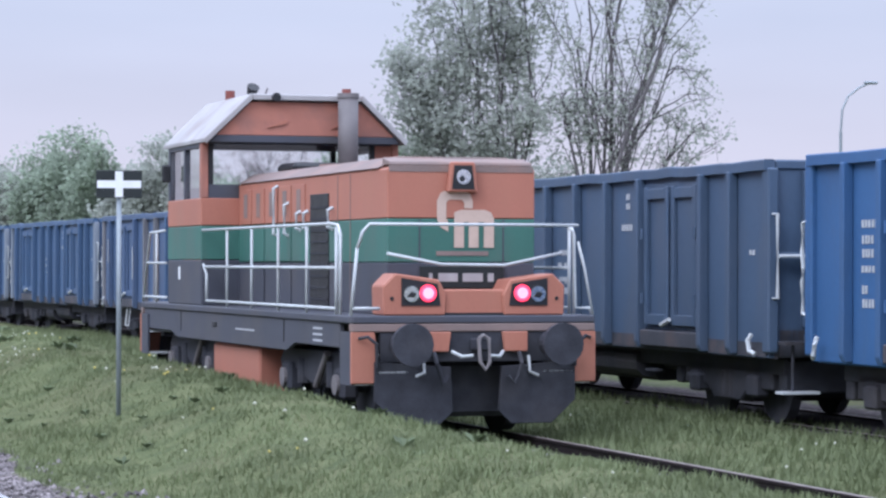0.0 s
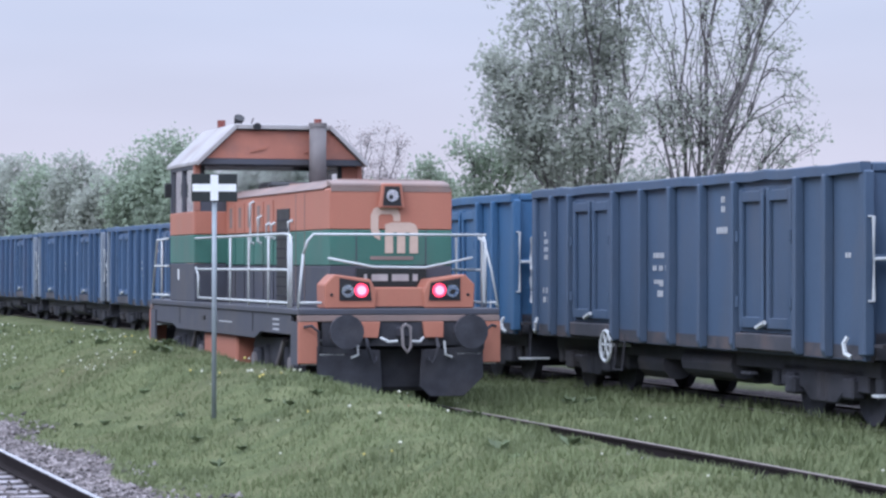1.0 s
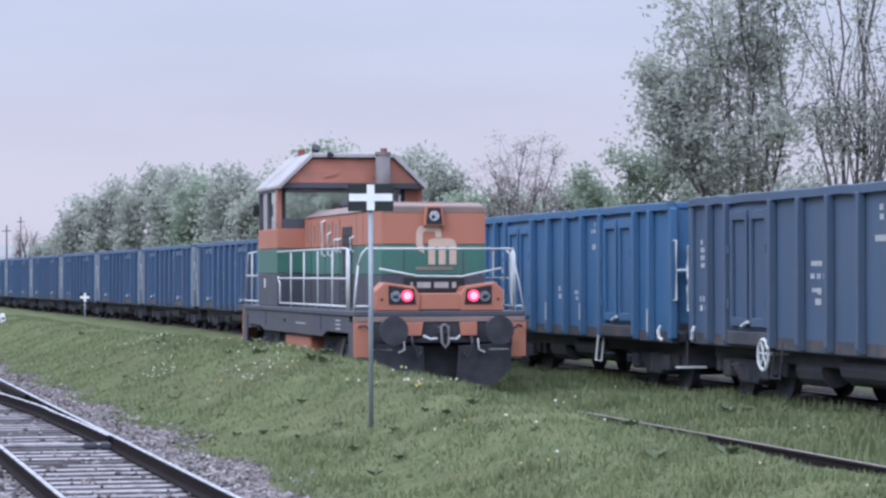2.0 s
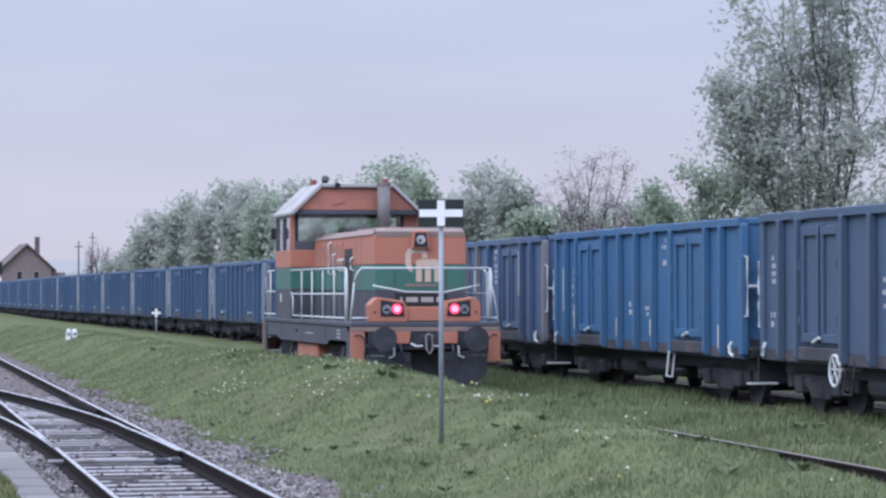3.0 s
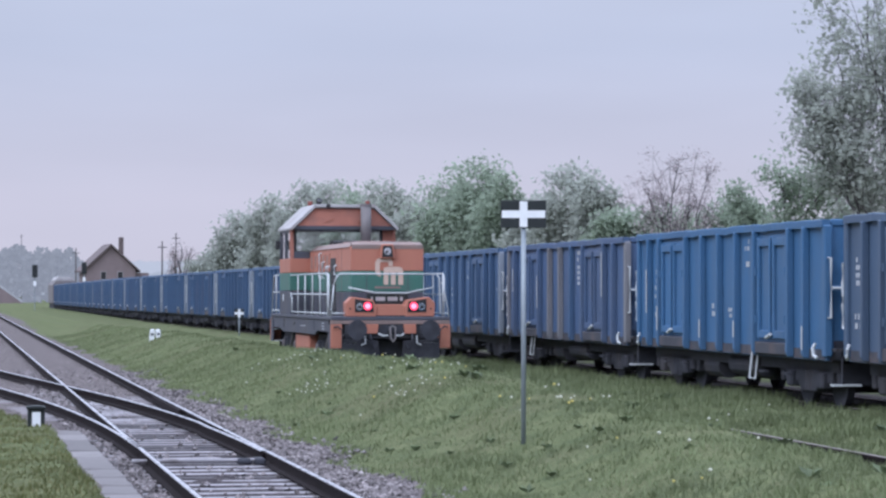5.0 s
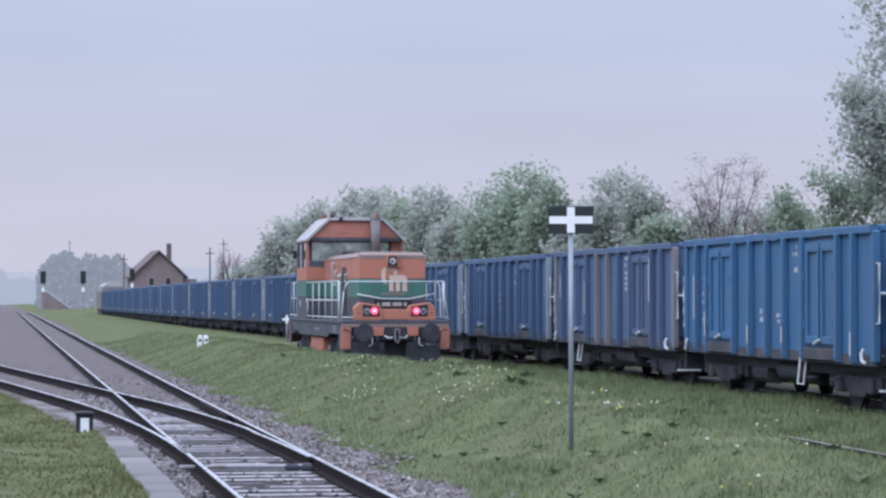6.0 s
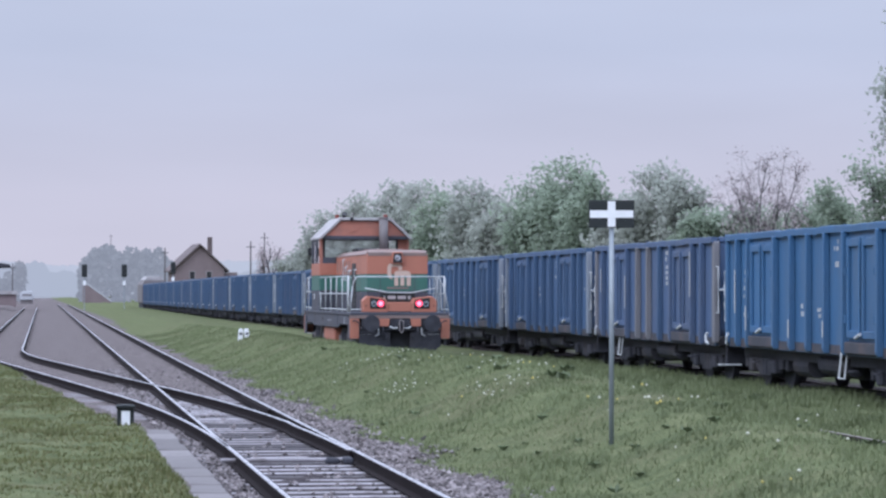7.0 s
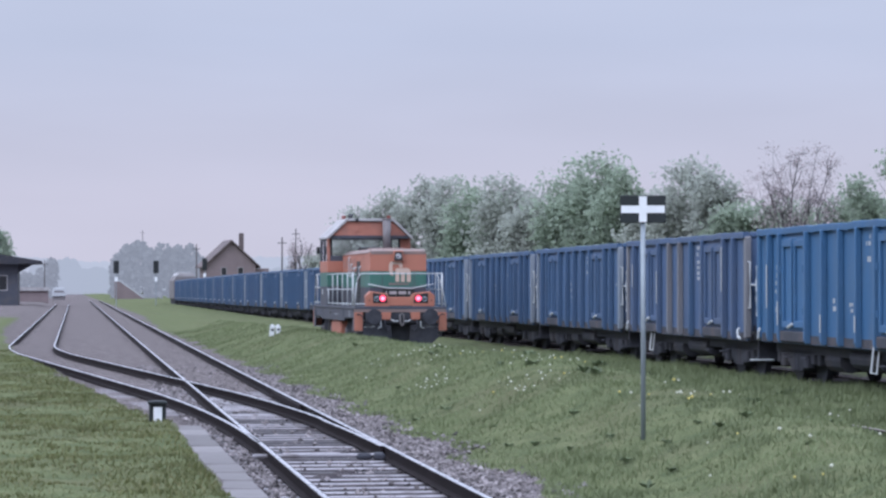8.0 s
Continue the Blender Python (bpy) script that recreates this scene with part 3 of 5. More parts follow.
    for yb in (-4.5, 4.5):
        bg = part("bogie", prism([(yb - 1.35, 0.62), (yb - 1.2, 0.72), (yb - 0.4, 0.72), (yb + 0.4, 0.72), (yb + 1.2, 0.72), (yb + 1.35, 0.62), (yb + 1.35, 0.42), (yb + 0.65, 0.42), (yb + 0.4, 0.26), (yb - 0.4, 0.26), (yb - 0.65, 0.42), (yb - 1.35, 0.42)], -1.12, -0.98, "x", 0.02), M["black"], w)
        part("bogie_side", prism([(yb - 1.35, 0.62), (yb - 1.2, 0.72), (yb + 1.2, 0.72), (yb + 1.35, 0.62), (yb + 1.35, 0.42), (yb + 0.65, 0.42), (yb + 0.4, 0.26), (yb - 0.4, 0.26), (yb - 0.65, 0.42), (yb - 1.35, 0.42)], 0.98, 1.12, "x", 0.02), M["black"], bg)
        part("bolster", box(-0.97, 0.97, yb - 0.42, yb + 0.42, 0.24, 0.8, 0.03), M["black"], bg)
        for k in (-0.12, 0.12):
            part("spring", rod((-1.05, yb + k, 0.30), (-1.05, yb + k, 0.62), 0.09, 8), M["black"], bg)
        for ya in (-0.9, 0.9):
            bm = bmesh.new()
            for x in (-0.78, 0.78):
                rod((x - 0.065, yb + ya, 0.46), (x + 0.065, yb + ya, 0.46), 0.46, 20, bm=bm)
            rod((-0.95, yb + ya, 0.46), (0.95, yb + ya, 0.46), 0.08, 8, bm=bm)
            part("wheelset", bm, M["black"], bg)
            part("axle_box", box(-1.2, -1.0, yb + ya - 0.15, yb + ya + 0.15, 0.33, 0.6, 0.03), M["black"], bg)
    for x in (-0.87, 0.87):
        for s in (-1, 1):
            bm = rod((x, s * L, 1.05), (x, s * (L + 0.42), 1.05), 0.11, 10)
            rod((x, s * (L + 0.42), 1.05), (x, s * (L + 0.5), 1.05), 0.24, 14, bm=bm)
            part("buffer", bm, M["black"], w)
    for s in (-1, 1):
        part("coupler", box(-0.06, 0.06, s * 6.4 - 0.3, s * 6.4 + 0.6 if s > 0 else s * 6.4 + 0.3, 0.9, 1.05, 0.02) if s > 0 else box(-0.06, 0.06, -7.0, -6.3, 0.9, 1.05, 0.02), M["black"], w)
        if corner is not M["paleend"]:
            part("hook", tube([(-W - 0.10, s * 6.1, 1.12), (-W - 0.14, s * 6.08, 1.04), (-W - 0.14, s * 6.12, 0.92), (-W - 0.10, s * 6.2, 0.88)], 0.03), M["steel"], w, "white-painted tow hook")
    # brake platform, grab rails and ladder at one end, a hand wheel and a stirrup on the side
    part("grab_rail", tube([(-W - 0.02, -L - 0.02, 1.55), (-W + 0.02, -L - 0.16, 1.55), (-W + 0.02, -L - 0.16, 2.55), (-W - 0.02, -L - 0.02, 2.55)], 0.025), M["steel"], w)
    part("grab_rail", tube([(-W + 0.6, -L - 0.02, 1.5), (-W + 0.6, -L - 0.2, 1.5), (-W + 0.6, -L - 0.2, 2.5), (-W + 0.6, -L - 0.02, 2.5)], 0.025), M["steel"], w)
    for e in (-0.02, 0.42):
        part("grab_rail", tube([(-W - 0.02 + e, L + 0.02, 1.35), (-W - 0.02 + e, L + 0.20, 1.38), (-W - 0.02 + e, L + 0.22, 1.75), (-W - 0.02 + e, L + 0.18, 1.9), (-W - 0.02 + e, L + 0.22, 2.1), (-W - 0.02 + e, L + 0.20, 2.42), (-W - 0.02 + e, L + 0.02, 2.45)], 0.025), M["steel"], w)
    part("end_rung", rod((-W + 0.03, -L - 0.18, 2.05), (-W + 0.6, -L - 0.2, 2.05), 0.022, 6), M["steel"], w)
    part("brake_box", box(-W + 0.5, -W + 0.85, -L - 0.3, -L - 0.08, 2.2, 2.5, 0.02), paint, w)
    for e in (-1.9, 0.0, 1.9):
        part("end_rib", box(W * e / 2.8 - 0.05, W * e / 2.8 + 0.05, -L - 0.09, -L - 0.001, 1.2, H - 0.13, 0.01), paint, w)
    part("brake_platform", box(-W + 0.05, W - 0.05, -L - 0.34, -L - 0.1, 1.0, 1.04), M["black"], w)
    part("end_brace", box(-W + 0.05, W - 0.05, -L - 0.12, -L - 0.091, 2.0, 2.1, 0.008), paint, w)
    part("end_step", box(-W + 0.02, -W + 0.5, -L - 0.32, -L - 0.1, 0.42, 0.45), M["black"] if corner is M["paleend"] else M["steel"], w)
    part("step_hanger", rod((-W + 0.2, -L - 0.2, 0.44), (-W + 0.2, -L - 0.2, 1.0), 0.02), M["black"], w)
    if wheel:
        bm = bmesh.new()
        tube([(-W - 0.12, 2.65 + 0.23 * math.cos(a * math.tau / 16), 0.76 + 0.23 * math.sin(a * math.tau / 16)) for a in range(17)], 0.028, bm=bm)
        for a in range(3):
            c, s2 = 0.22 * math.cos(a * math.pi / 3), 0.22 * math.sin(a * math.pi / 3)
            rod((-W - 0.12, 2.65 - c, 0.78 - s2), (-W - 0.12, 2.65 + c, 0.78 + s2), 0.015, 6, bm=bm)
        rod((-W - 0.13, 2.65, 0.78), (-W + 0.3, 2.65, 0.78), 0.03, 6, bm=bm)
        part("hand_wheel", bm, M["steel"], w, "white brake hand wheel")
    if corner is not M["paleend"]:
        part("stirrup", tube([(-W + 0.0, stirrup, 0.95), (-W - 0.06, stirrup, 0.42), (-W - 0.06, stirrup + 0.36, 0.42), (-W + 0.0, stirrup + 0.36, 0.95)], 0.022), M["black"] if wheel else M["steel"], w)
    for y0, z0, wd, ht in text:
        # a row of worn signs, or a few rows
        bm = bmesh.new()
        rows = max(1, round(ht / 0.13))
        cols = max(1, round(wd / 0.085))
        for i in range(rows):
            for j in range(cols):
                if random.random() < 0.2:
                    continue
                ya = y0 - wd / 2 + (j + random.uniform(0.05, 0.2)) * wd / cols
                za = z0 - ht / 2 + (i + 0.15) * ht / rows
                box(-W - 0.010, -W - 0.003, ya, ya + 0.62 * wd / cols, za, za + 0.62 * ht / rows, bm=bm)
        if len(bm.verts):
            tagged(part("marking", bm, M["letter"], w), kind="stuff")
    for y0, z0, ht in scuffs:
        part("scuff", box(-W - 0.138, -W - 0.1355, y0 - 0.06, y0 + 0.02, z0, z0 + ht), M["letter"], w, "pale worn patch on a rib")
    return w


PLAIN = [(-1.8, 2.45, 0.42, 0.14), (-1.8, 2.80, 0.22, 0.26), (0.62, 2.12, 0.55, 0.12), (0.62, 1.94, 0.6, 0.12), (0.62, 1.74, 0.5, 0.1), (5.95, 1.5, 0.3, 0.3), (0.6, 1.65, 0.25, 0.3), (-5.9, 2.1, 0.18, 0.1), (5.95, 2.3, 0.2, 0.5)]
BRIGHT = [(5.0, 2.4, 0.5, 0.14), (5.0, 2.15, 0.3, 0.3), (4.95, 1.9, 0.45, 0.12), (4.95, 1.6, 0.4, 0.3), (3.0, 1.0, 0.5, 0.12), (-1.7, 2.85, 0.3, 0.25), (-1.7, 2.5, 0.34, 0.16), (-0.55, 1.6, 0.25, 0.22), (0.6, 1.65, 0.25, 0.3)]
PATCHY = [(-1.7, 2.85, 0.3, 0.3), (-1.7, 2.4, 0.25, 0.5), (1.7, 1.5, 0.25, 0.2), (5.0, 2.2, 0.25, 0.8)]
GROUP = "train of open coal wagons"
kits = [
    tagged(wagon_kit(BLUES[0], [BLUES[0]], BLUES[0], BRIGHT, BLUES[0], -2.4), "bright blue open coal wagon on the siding", "wagon", GROUP),
    tagged(wagon_kit(BLUES[1], [BLUES[1]], M["rustsill"], PLAIN, BLUES[1], 2.1, True), "slate-blue open coal wagon with rust-stained sills", "wagon", GROUP),
    tagged(wagon_kit(BLUES[2], [BLUES[2]], M["rustsill"], BRIGHT, BLUES[2], -2.4, False, [(5.42, 1.55, 0.9), (4.52, 1.2, 0.5), (1.2, 1.1, 0.35), (-1.2, 1.15, 0.3), (-5.42, 1.0, 0.4)]), "worn mid-blue open coal wagon with white markings", "wagon", GROUP),
    tagged(wagon_kit(BLUES[3], [BLUES[3], BLUES[3], BLUES[3], BLUES[4], M["primer"], M["primer"], BLUES[3], BLUES[4], BLUES[3]], M["rustsill"], PATCHY, M["primer"], 3.2, False, [(-4.52, 1.9, 1.0), (2.42, 1.6, 0.8), (5.42, 2.0, 0.6)]), "faded navy coal wagon with grey-brown patched ribs", "wagon", GROUP),
    tagged(wagon_kit(BLUES[4], [BLUES[4]], M["rustsill"], PLAIN, M["paleend"], -2.4), "dull blue open coal wagon in the long train", "wagon", GROUP),
    tagged(wagon_kit(BLUES[4], [BLUES[4], BLUES[3]], M["rustsill"], PATCHY, M["paleend"], 3.2), "dull blue coal wagon with paler end posts", "wagon", GROUP),
]
used = set()
for k in range(22):
    y0 = 14.47 + 14.04 * k
    yc = y0 + 7.02
    xa, xb = wagon_x(y0), wagon_x(y0 + 14.04)
    m = pose((xa + xb) / 2, yc, RAIL - 0.0013 * max(0, yc - 30), 0, 0, -math.degrees(math.atan2(xb - xa, 14.04)))
    kind = k if k < 4 else 4 + (k % 3 == 0)
    if kind in used:
        copy_thing(kits[kind], m)
    else:
        kits[kind].matrix_basis = m
        used.add(kind)


# ---- the locomotive: x to its side, y along it from the buffer beam that faces the camera, z from rail height ----
def build_loco():
    lo = thing("diesel_locomotive", pose(0, 0, 0), "orange and green diesel shunting locomotive with lit red lamps", "locomotive")
    # frame and running boards
    part("main_frame", box(-0.9, 0.9, 0.12, 11.5, 0.85, 1.28), M["black"], lo)
    part("running_board", box(-1.43, 1.43, 0.0, 11.6, 1.28, 1.37, 0.015), M["grey"], lo)
    for s in (-1, 1):
        x0, x1 = sorted((s * 1.40, s * 1.34))
        part("side_sill", prism([(0.62, 1.28), (11.45, 1.28), (11.45, 0.98), (9.6, 0.98), (9.2, 0.90), (3.0, 0.90), (2.6, 1.0), (0.62, 1.0)], x0, x1, "x", 0.008), M["grey"], lo)
        for yy in (3.1, 8.9):
            part("sill_seam", box(*sorted((s * 1.401, s * 1.408)), yy, yy + 0.02, 1.0, 1.27), M["dark"], lo)
        part("jacking_plate", box(*sorted((s * 1.401, s * 1.42)), 6.7, 6.9, 1.1, 1.17, 0.008), M["dark"], lo)
        for zz in (1.06, 1.13, 1.20):
            part("marking", box(*sorted((s * 1.4012, s * 1.405)), 1.35, 1.75, zz - 0.012, zz + 0.012), M["letter"], lo)
        part("marking", box(*sorted((s * 1.4012, s * 1.405)), 4.6, 5.6, 1.09, 1.11), M["letter"], lo)
    part("gear_case", box(-0.66, 0.66, 0.35, 1.0, 0.22, 0.85, 0.06), M["black"], lo)
    part("brake_rigging", box(-1.0, 1.0, 3.9, 4.6, 0.25, 0.85, 0.05), M["black"], lo)
    part("brake_rigging", box(-1.0, 1.0, 7.35, 7.9, 0.25, 0.85, 0.05), M["black"], lo)
    part("fuel_tank", prism([(-1.3, 0.88), (1.3, 0.88), (1.3, 0.42), (1.15, 0.3), (-1.15, 0.3), (-1.3, 0.42)], 4.75, 7.3, "y", 0.03), M["orange"], lo, "dusty orange fuel tank")
    # buffer beams
    for y0, y1 in ((0.0, 0.14), (11.46, 11.6)):
        part("buffer_beam", box(-1.43, 1.43, y0, y1, 1.19, 1.279, 0.01), M["hoodroof"], lo)
        part("beam_plate", box(-1.1, 1.1, y0 + 0.02, y1 - 0.02, 0.86, 1.189), M["black"], lo)
    for end, yb in ((-1, 0.0), (1, 11.6)):
        for s in (-1, 1):
            # corner steps
            st = part("corner_step", prism([(s * 1.44, 0.62), (s * 1.16, 0.62), (s * 1.13, 0.9), (s * 1.17, 1.19), (s * 1.44, 1.19)], yb + 0.005, yb - end * 0.05, "y", 0.008), M["orange"], lo, "orange corner step plate")
            part("step_side", box(*sorted((s * 1.43, s * 1.40)), *sorted((yb - end * 0.051, yb - end * 0.5)), 0.6, 1.19), M["grey"], st)
            part("step_tread", box(*sorted((s * 1.39, s * 1.05)), *sorted((yb - end * 0.06, yb - end * 0.5)), 0.60, 0.63), M["steel"], st)
            part("step_tread", box(*sorted((s * 1.39, s * 1.05)), *sorted((yb - end * 0.06, yb - end * 0.5)), 0.92, 0.95), M["steel"], st)
            part("air_hose", tube([(s * 1.36, yb + end * 0.02, 1.12), (s * 1.28, yb + end * 0.10, 1.14), (s * 1.18, yb + end * 0.1, 1.06), (s * 1.16, yb + end * 0.06, 0.8)], 0.022), M["black"], lo)
            # buffers
            bf = part("buffer", rod((s * 0.875, yb, 1.06), (s * 0.875, yb + end * 0.42, 1.06), 0.13, 14, 0.11), M["black"], lo)
            part("buffer_head", rod((s * 0.875, yb + end * 0.42, 1.06), (s * 0.875, yb + end * 0.49, 1.06), 0.235, 20), M["black"], bf)
            part("bracket", prism([(s * 0.33, 0.97), (s * 0.60, 0.97), (s * 0.60, 1.19), (s * 0.30, 1.19)], yb + end * 0.015, yb + end * 0.06, "y", 0.008), M["orange"], lo, "orange beam bracket")
            part("brake_hose", tube([(s * 0.5, yb + end * 0.06, 0.96), (s * 0.5, yb + end * 0.16, 0.84), (s * 0.42, yb + end * 0.16, 0.62), (s * 0.36, yb + end * 0.1, 0.7)], 0.025), M["black"], lo)
            part("hose_cock", tube([(s * 0.62, yb + end * 0.03, 0.92), (s * 0.62, yb + end * 0.08, 0.74), (s * 0.72, yb + end * 0.08, 0.7)], 0.018), M["steel"], lo)
            # rail guard ploughs
            pl = part("plough", prism([(s * 1.18, 0.86), (s * 0.30, 0.80), (s * 0.27, 0.30), (s * 0.42, 0.16), (s * 0.9, 0.16), (s * 1.18, 0.42)], yb + end * 0.03, yb + end * -0.02, "y", 0.006), M["black"], lo, "dark curved rail guard")
            part("plough_stay", rod((s * 0.7, yb, 0.4), (s * 0.7, yb - end * 0.5, 0.9), 0.03), M["black"], pl)
            part("stay_bar", box(*sorted((s * 1.15, s * 0.8)), *sorted((yb, yb + end * 0.03)), 0.735, 0.755), M["steel"], lo)
        bm = tube([(-0.06, yb + end * 0.30, 1.12), (-0.055, yb + end * 0.34, 0.86), (0.0, yb + end * 0.36, 0.78), (0.055, yb + end * 0.34, 0.86), (0.06, yb + end * 0.30, 1.12), (0, yb + end * 0.28, 1.16), (-0.06, yb + end * 0.30, 1.12)], 0.022)
        cp = part("coupler", box(-0.07, 0.07, *sorted((yb, yb + end * 0.28)), 0.98, 1.12, 0.02), M["black"], lo)
        part("coupling_link", bm, M["stack"], cp, "worn steel coupling link")
        for s in (-1, 1):
            part("coupling_arm", tube([(s * 0.3, yb + end * 0.08, 0.97), (s * 0.22, yb + end * 0.2, 0.92), (s * 0.1, yb + end * 0.22, 0.93)], 0.02), M["steel"], cp)
    # bogies with axle boxes, springs and wheels
    wheels = []
    for yb in (2.55, 9.1):
        bg = part("bogie", box(-0.6, 0.6, yb - 0.35, yb + 0.35, 0.45, 0.85, 0.04), M["black"], lo)
        for s in (-1, 1):
            part("bogie_frame", prism([(yb - 1.75, 0.75), (yb - 1.55, 0.92), (yb + 1.55, 0.92), (yb + 1.75, 0.75), (yb + 1.6, 0.6), (yb + 0.9, 0.66), (yb + 0.3, 0.5), (yb - 0.3, 0.5), (yb - 0.9, 0.66), (yb - 1.6, 0.6)], *sorted((s * 1.14, s * 1.02)), "x", 0.02), M["black"], bg)
            for ya in (-1.2, 1.2):
                part("axle_box", box(*sorted((s * 1.02, s * 1.22)), yb + ya - 0.2, yb + ya + 0.2, 0.38, 0.74, 0.04), M["black"], bg)
                part("axle_cap", rod((s * 1.22, yb + ya, 0.55), (s * 1.26, yb + ya, 0.55), 0.12, 12), M["stack"], bg)
                part("spring", rod((s * 1.1, yb + ya * 0.55, 0.5), (s * 1.1, yb + ya * 0.55, 0.8), 0.1, 10), M["black"], bg)
            part("damper", rod((s * 1.2, yb - 0.7, 0.9), (s * 1.2, yb - 0.2, 0.5), 0.045, 8), M["stack"], bg)
        for ya in (-1.2, 1.2):
            ws = new("wheelset")
            ws.parent = lo
            ws.location = (0, yb + ya, 0.55)
            part("axle", rod((-1.0, 0, 0), (1.0, 0, 0), 0.09, 10), M["black"], ws)
            for s in (-1, 1):
                bm = rod((s * 0.72, 0, 0), (s * 0.85, 0, 0), 0.55, 28)
                rod((s * 0.85, 0, 0), (s * 0.87, 0, 0), 0.42, 24, bm=bm)
                rod((s * 0.69, 0, 0), (s * 0.72, 0, 0), 0.58, 28, bm=bm)
                for a in range(4):
                    an = a * math.pi / 2
                    rod((s * 0.87, 0.3 * math.cos(an), 0.3 * math.sin(an)), (s * 0.885, 0.3 * math.cos(an), 0.3 * math.sin(an)), 0.05, 8, bm=bm)
                part("wheel", bm, M["black"], ws)
            wheels.append((ws, yb + ya))

    # long hood
    W, Y0, Y1 = 0.88, 0.50, 7.6
    hood = part("hood_upper", prism([(-W, 2.46), (-W, 3.02), (-W + 0.10, 3.06), (W - 0.10, 3.06), (W, 3.02), (W, 2.46)], Y0, Y1, "y", 0.012), M["orange"], lo, "orange hood side")
    part("hood_roof", prism([(-W - 0.03, 3.03), (-W + 0.22, 3.17), (W - 0.22, 3.17), (W + 0.03, 3.03), (W - 0.10, 3.062), (-W + 0.10, 3.062)], Y0 + 0.32, Y1, "y", 0.01), M["hoodroof"], lo, "sooty hood roof")
    part("hood_brow", prism([(Y0 + 0.30, 3.155), (Y0 + 0.02, 3.10), (Y0 + 0.0, 3.062), (Y0 + 0.30, 3.062)], -W + 0.03, W - 0.03, "x", 0.008), M["hoodroof"], lo)
    part("hood_lower", box(-W, W, Y0, Y1, 1.96, 2.456, 0.012), M["green"], lo, "green band along the hood")
    part("hood_base", box(-W + 0.003, W - 0.003, Y0 + 0.003, Y1, 1.37, 1.957, 0.01), M["grey"], lo)
    # side doors, louvres and grab bars of the hood
    for s in (-1, 1):
        f = s * W
        for yy in (2.0, 2.55):
            part("hood_seam", box(*sorted((f, f + s * 0.006)), yy, yy + 0.018, 1.42, 3.0), M["hoodroof"], lo)
        part("filter_panel", box(*sorted((f, f + s * 0.012)), 2.95, 3.8, 1.42, 2.80, 0.004), M["dark"], lo, "dark open radiator panel")
        for k in range(9):
            part("filter_slat", box(*sorted((f + s * 0.012, f + s * 0.025)), 2.98, 3.77, 1.5 + k * 0.14, 1.52 + k * 0.14), M["black"], lo)
        for yy in (4.05, 4.75, 5.45, 6.15, 6.85):
            part("hood_door", box(*sorted((f, f + s * 0.014)), yy, yy + 0.6, 2.475, 2.94, 0.004), M["orange"], lo)
            part("hood_door", box(*sorted((f, f + s * 0.014)), yy, yy + 0.6, 1.975, 2.44, 0.004), M["green"], lo)
            part("hood_door", box(*sorted((f, f + s * 0.014)), yy, yy + 0.6, 1.43, 1.94, 0.004), M["grey"], lo)
            part("door_slot", box(*sorted((f + s * 0.0145, f + s * 0.018)), yy + 0.2, yy + 0.4, 2.56, 2.88), M["hoodroof"], lo)
        for yy, z0, z1 in ((5.4, 2.3, 2.95), (4.85, 2.3, 2.72), (4.25, 2.36, 2.6), (3.9, 2.36, 2.6), (2.75, 2.36, 2.62)):
            part("grab_bar", tube([(f + s * 0.01, yy, z0), (f + s * 0.07, yy, z0 + 0.03), (f + s * 0.07, yy, z1 - 0.03), (f + s * 0.01, yy, z1)], 0.026), M["steel"], lo, "white grab bar")
    part("roof_fan", rod((0.1, 5.4, 3.17), (0.1, 5.4, 3.24), 0.42, 24), M["hoodroof"], lo)
    part("roof_hatch", box(-0.35, 0.45, 2.6, 4.3, 3.17, 3.215, 0.015), M["hoodroof"], lo)
    part("air_intake", box(-0.45, 0.25, 6.3, 7.2, 3.17, 3.3, 0.05), M["dark"], lo)
    # headlamp on the brow
    hl = part("headlamp_box", prism([(-0.19, 2.76), (0.17, 2.76), (0.13, 3.10), (-0.15, 3.10)], Y0 - 0.09, Y0, "y", 0.012), M["orange"], lo)
    part("lamp_recess", prism([(-0.145, 2.79), (0.125, 2.79), (0.095, 3.06), (-0.115, 3.06)], Y0 - 0.098, Y0 - 0.091, "y"), M["dark"], hl)
    part("lamp_lens", rod((-0.01, Y0 - 0.11, 2.93), (-0.01, Y0 - 0.099, 2.93), 0.085, 20), M["lens"], hl)
    part("lamp_bulb", rod((-0.03, Y0 - 0.117, 2.91), (-0.03, Y0 - 0.111, 2.91), 0.032, 10), M["dark"], hl)
    # emblem: two cream shapes
    yf = Y0 - 0.008
    band = [(-0.16, 2.31), (-0.25, 2.36), (-0.295, 2.45), (-0.295, 2.66), (-0.25, 2.75), (-0.17, 2.785), (0.02, 2.785), (0.10, 2.74), (0.13, 2.66), (0.13, 2.575),
            (0.03, 2.575), (0.03, 2.64), (0.0, 2.675), (-0.15, 2.675), (-0.185, 2.64), (-0.185, 2.47), (-0.16, 2.42)]
    part("emblem", prism(band, yf - 0.001, Y0 - 0.002, "y"), M["cream"], lo, "cream rounded emblem shape")
    comb = [(-0.09, 2.13), (0.025, 2.13), (0.025, 2.42), (0.085, 2.42), (0.085, 2.13), (0.20, 2.13), (0.20, 2.42), (0.265, 2.42), (0.265, 2.13), (0.385, 2.13),
            (0.385, 2.46), (0.35, 2.53), (0.28, 2.56), (0.0, 2.56), (-0.09, 2.53)]
    part("emblem", prism(comb, yf - 0.004, Y0 - 0.003, "y"), M["cream"], lo, "cream comb-like emblem shape")
    bm = box(-0.3, 0.32, yf, Y0 - 0.001, 2.04, 2.09)
    part("marking", bm, M["hoodroof"], lo)
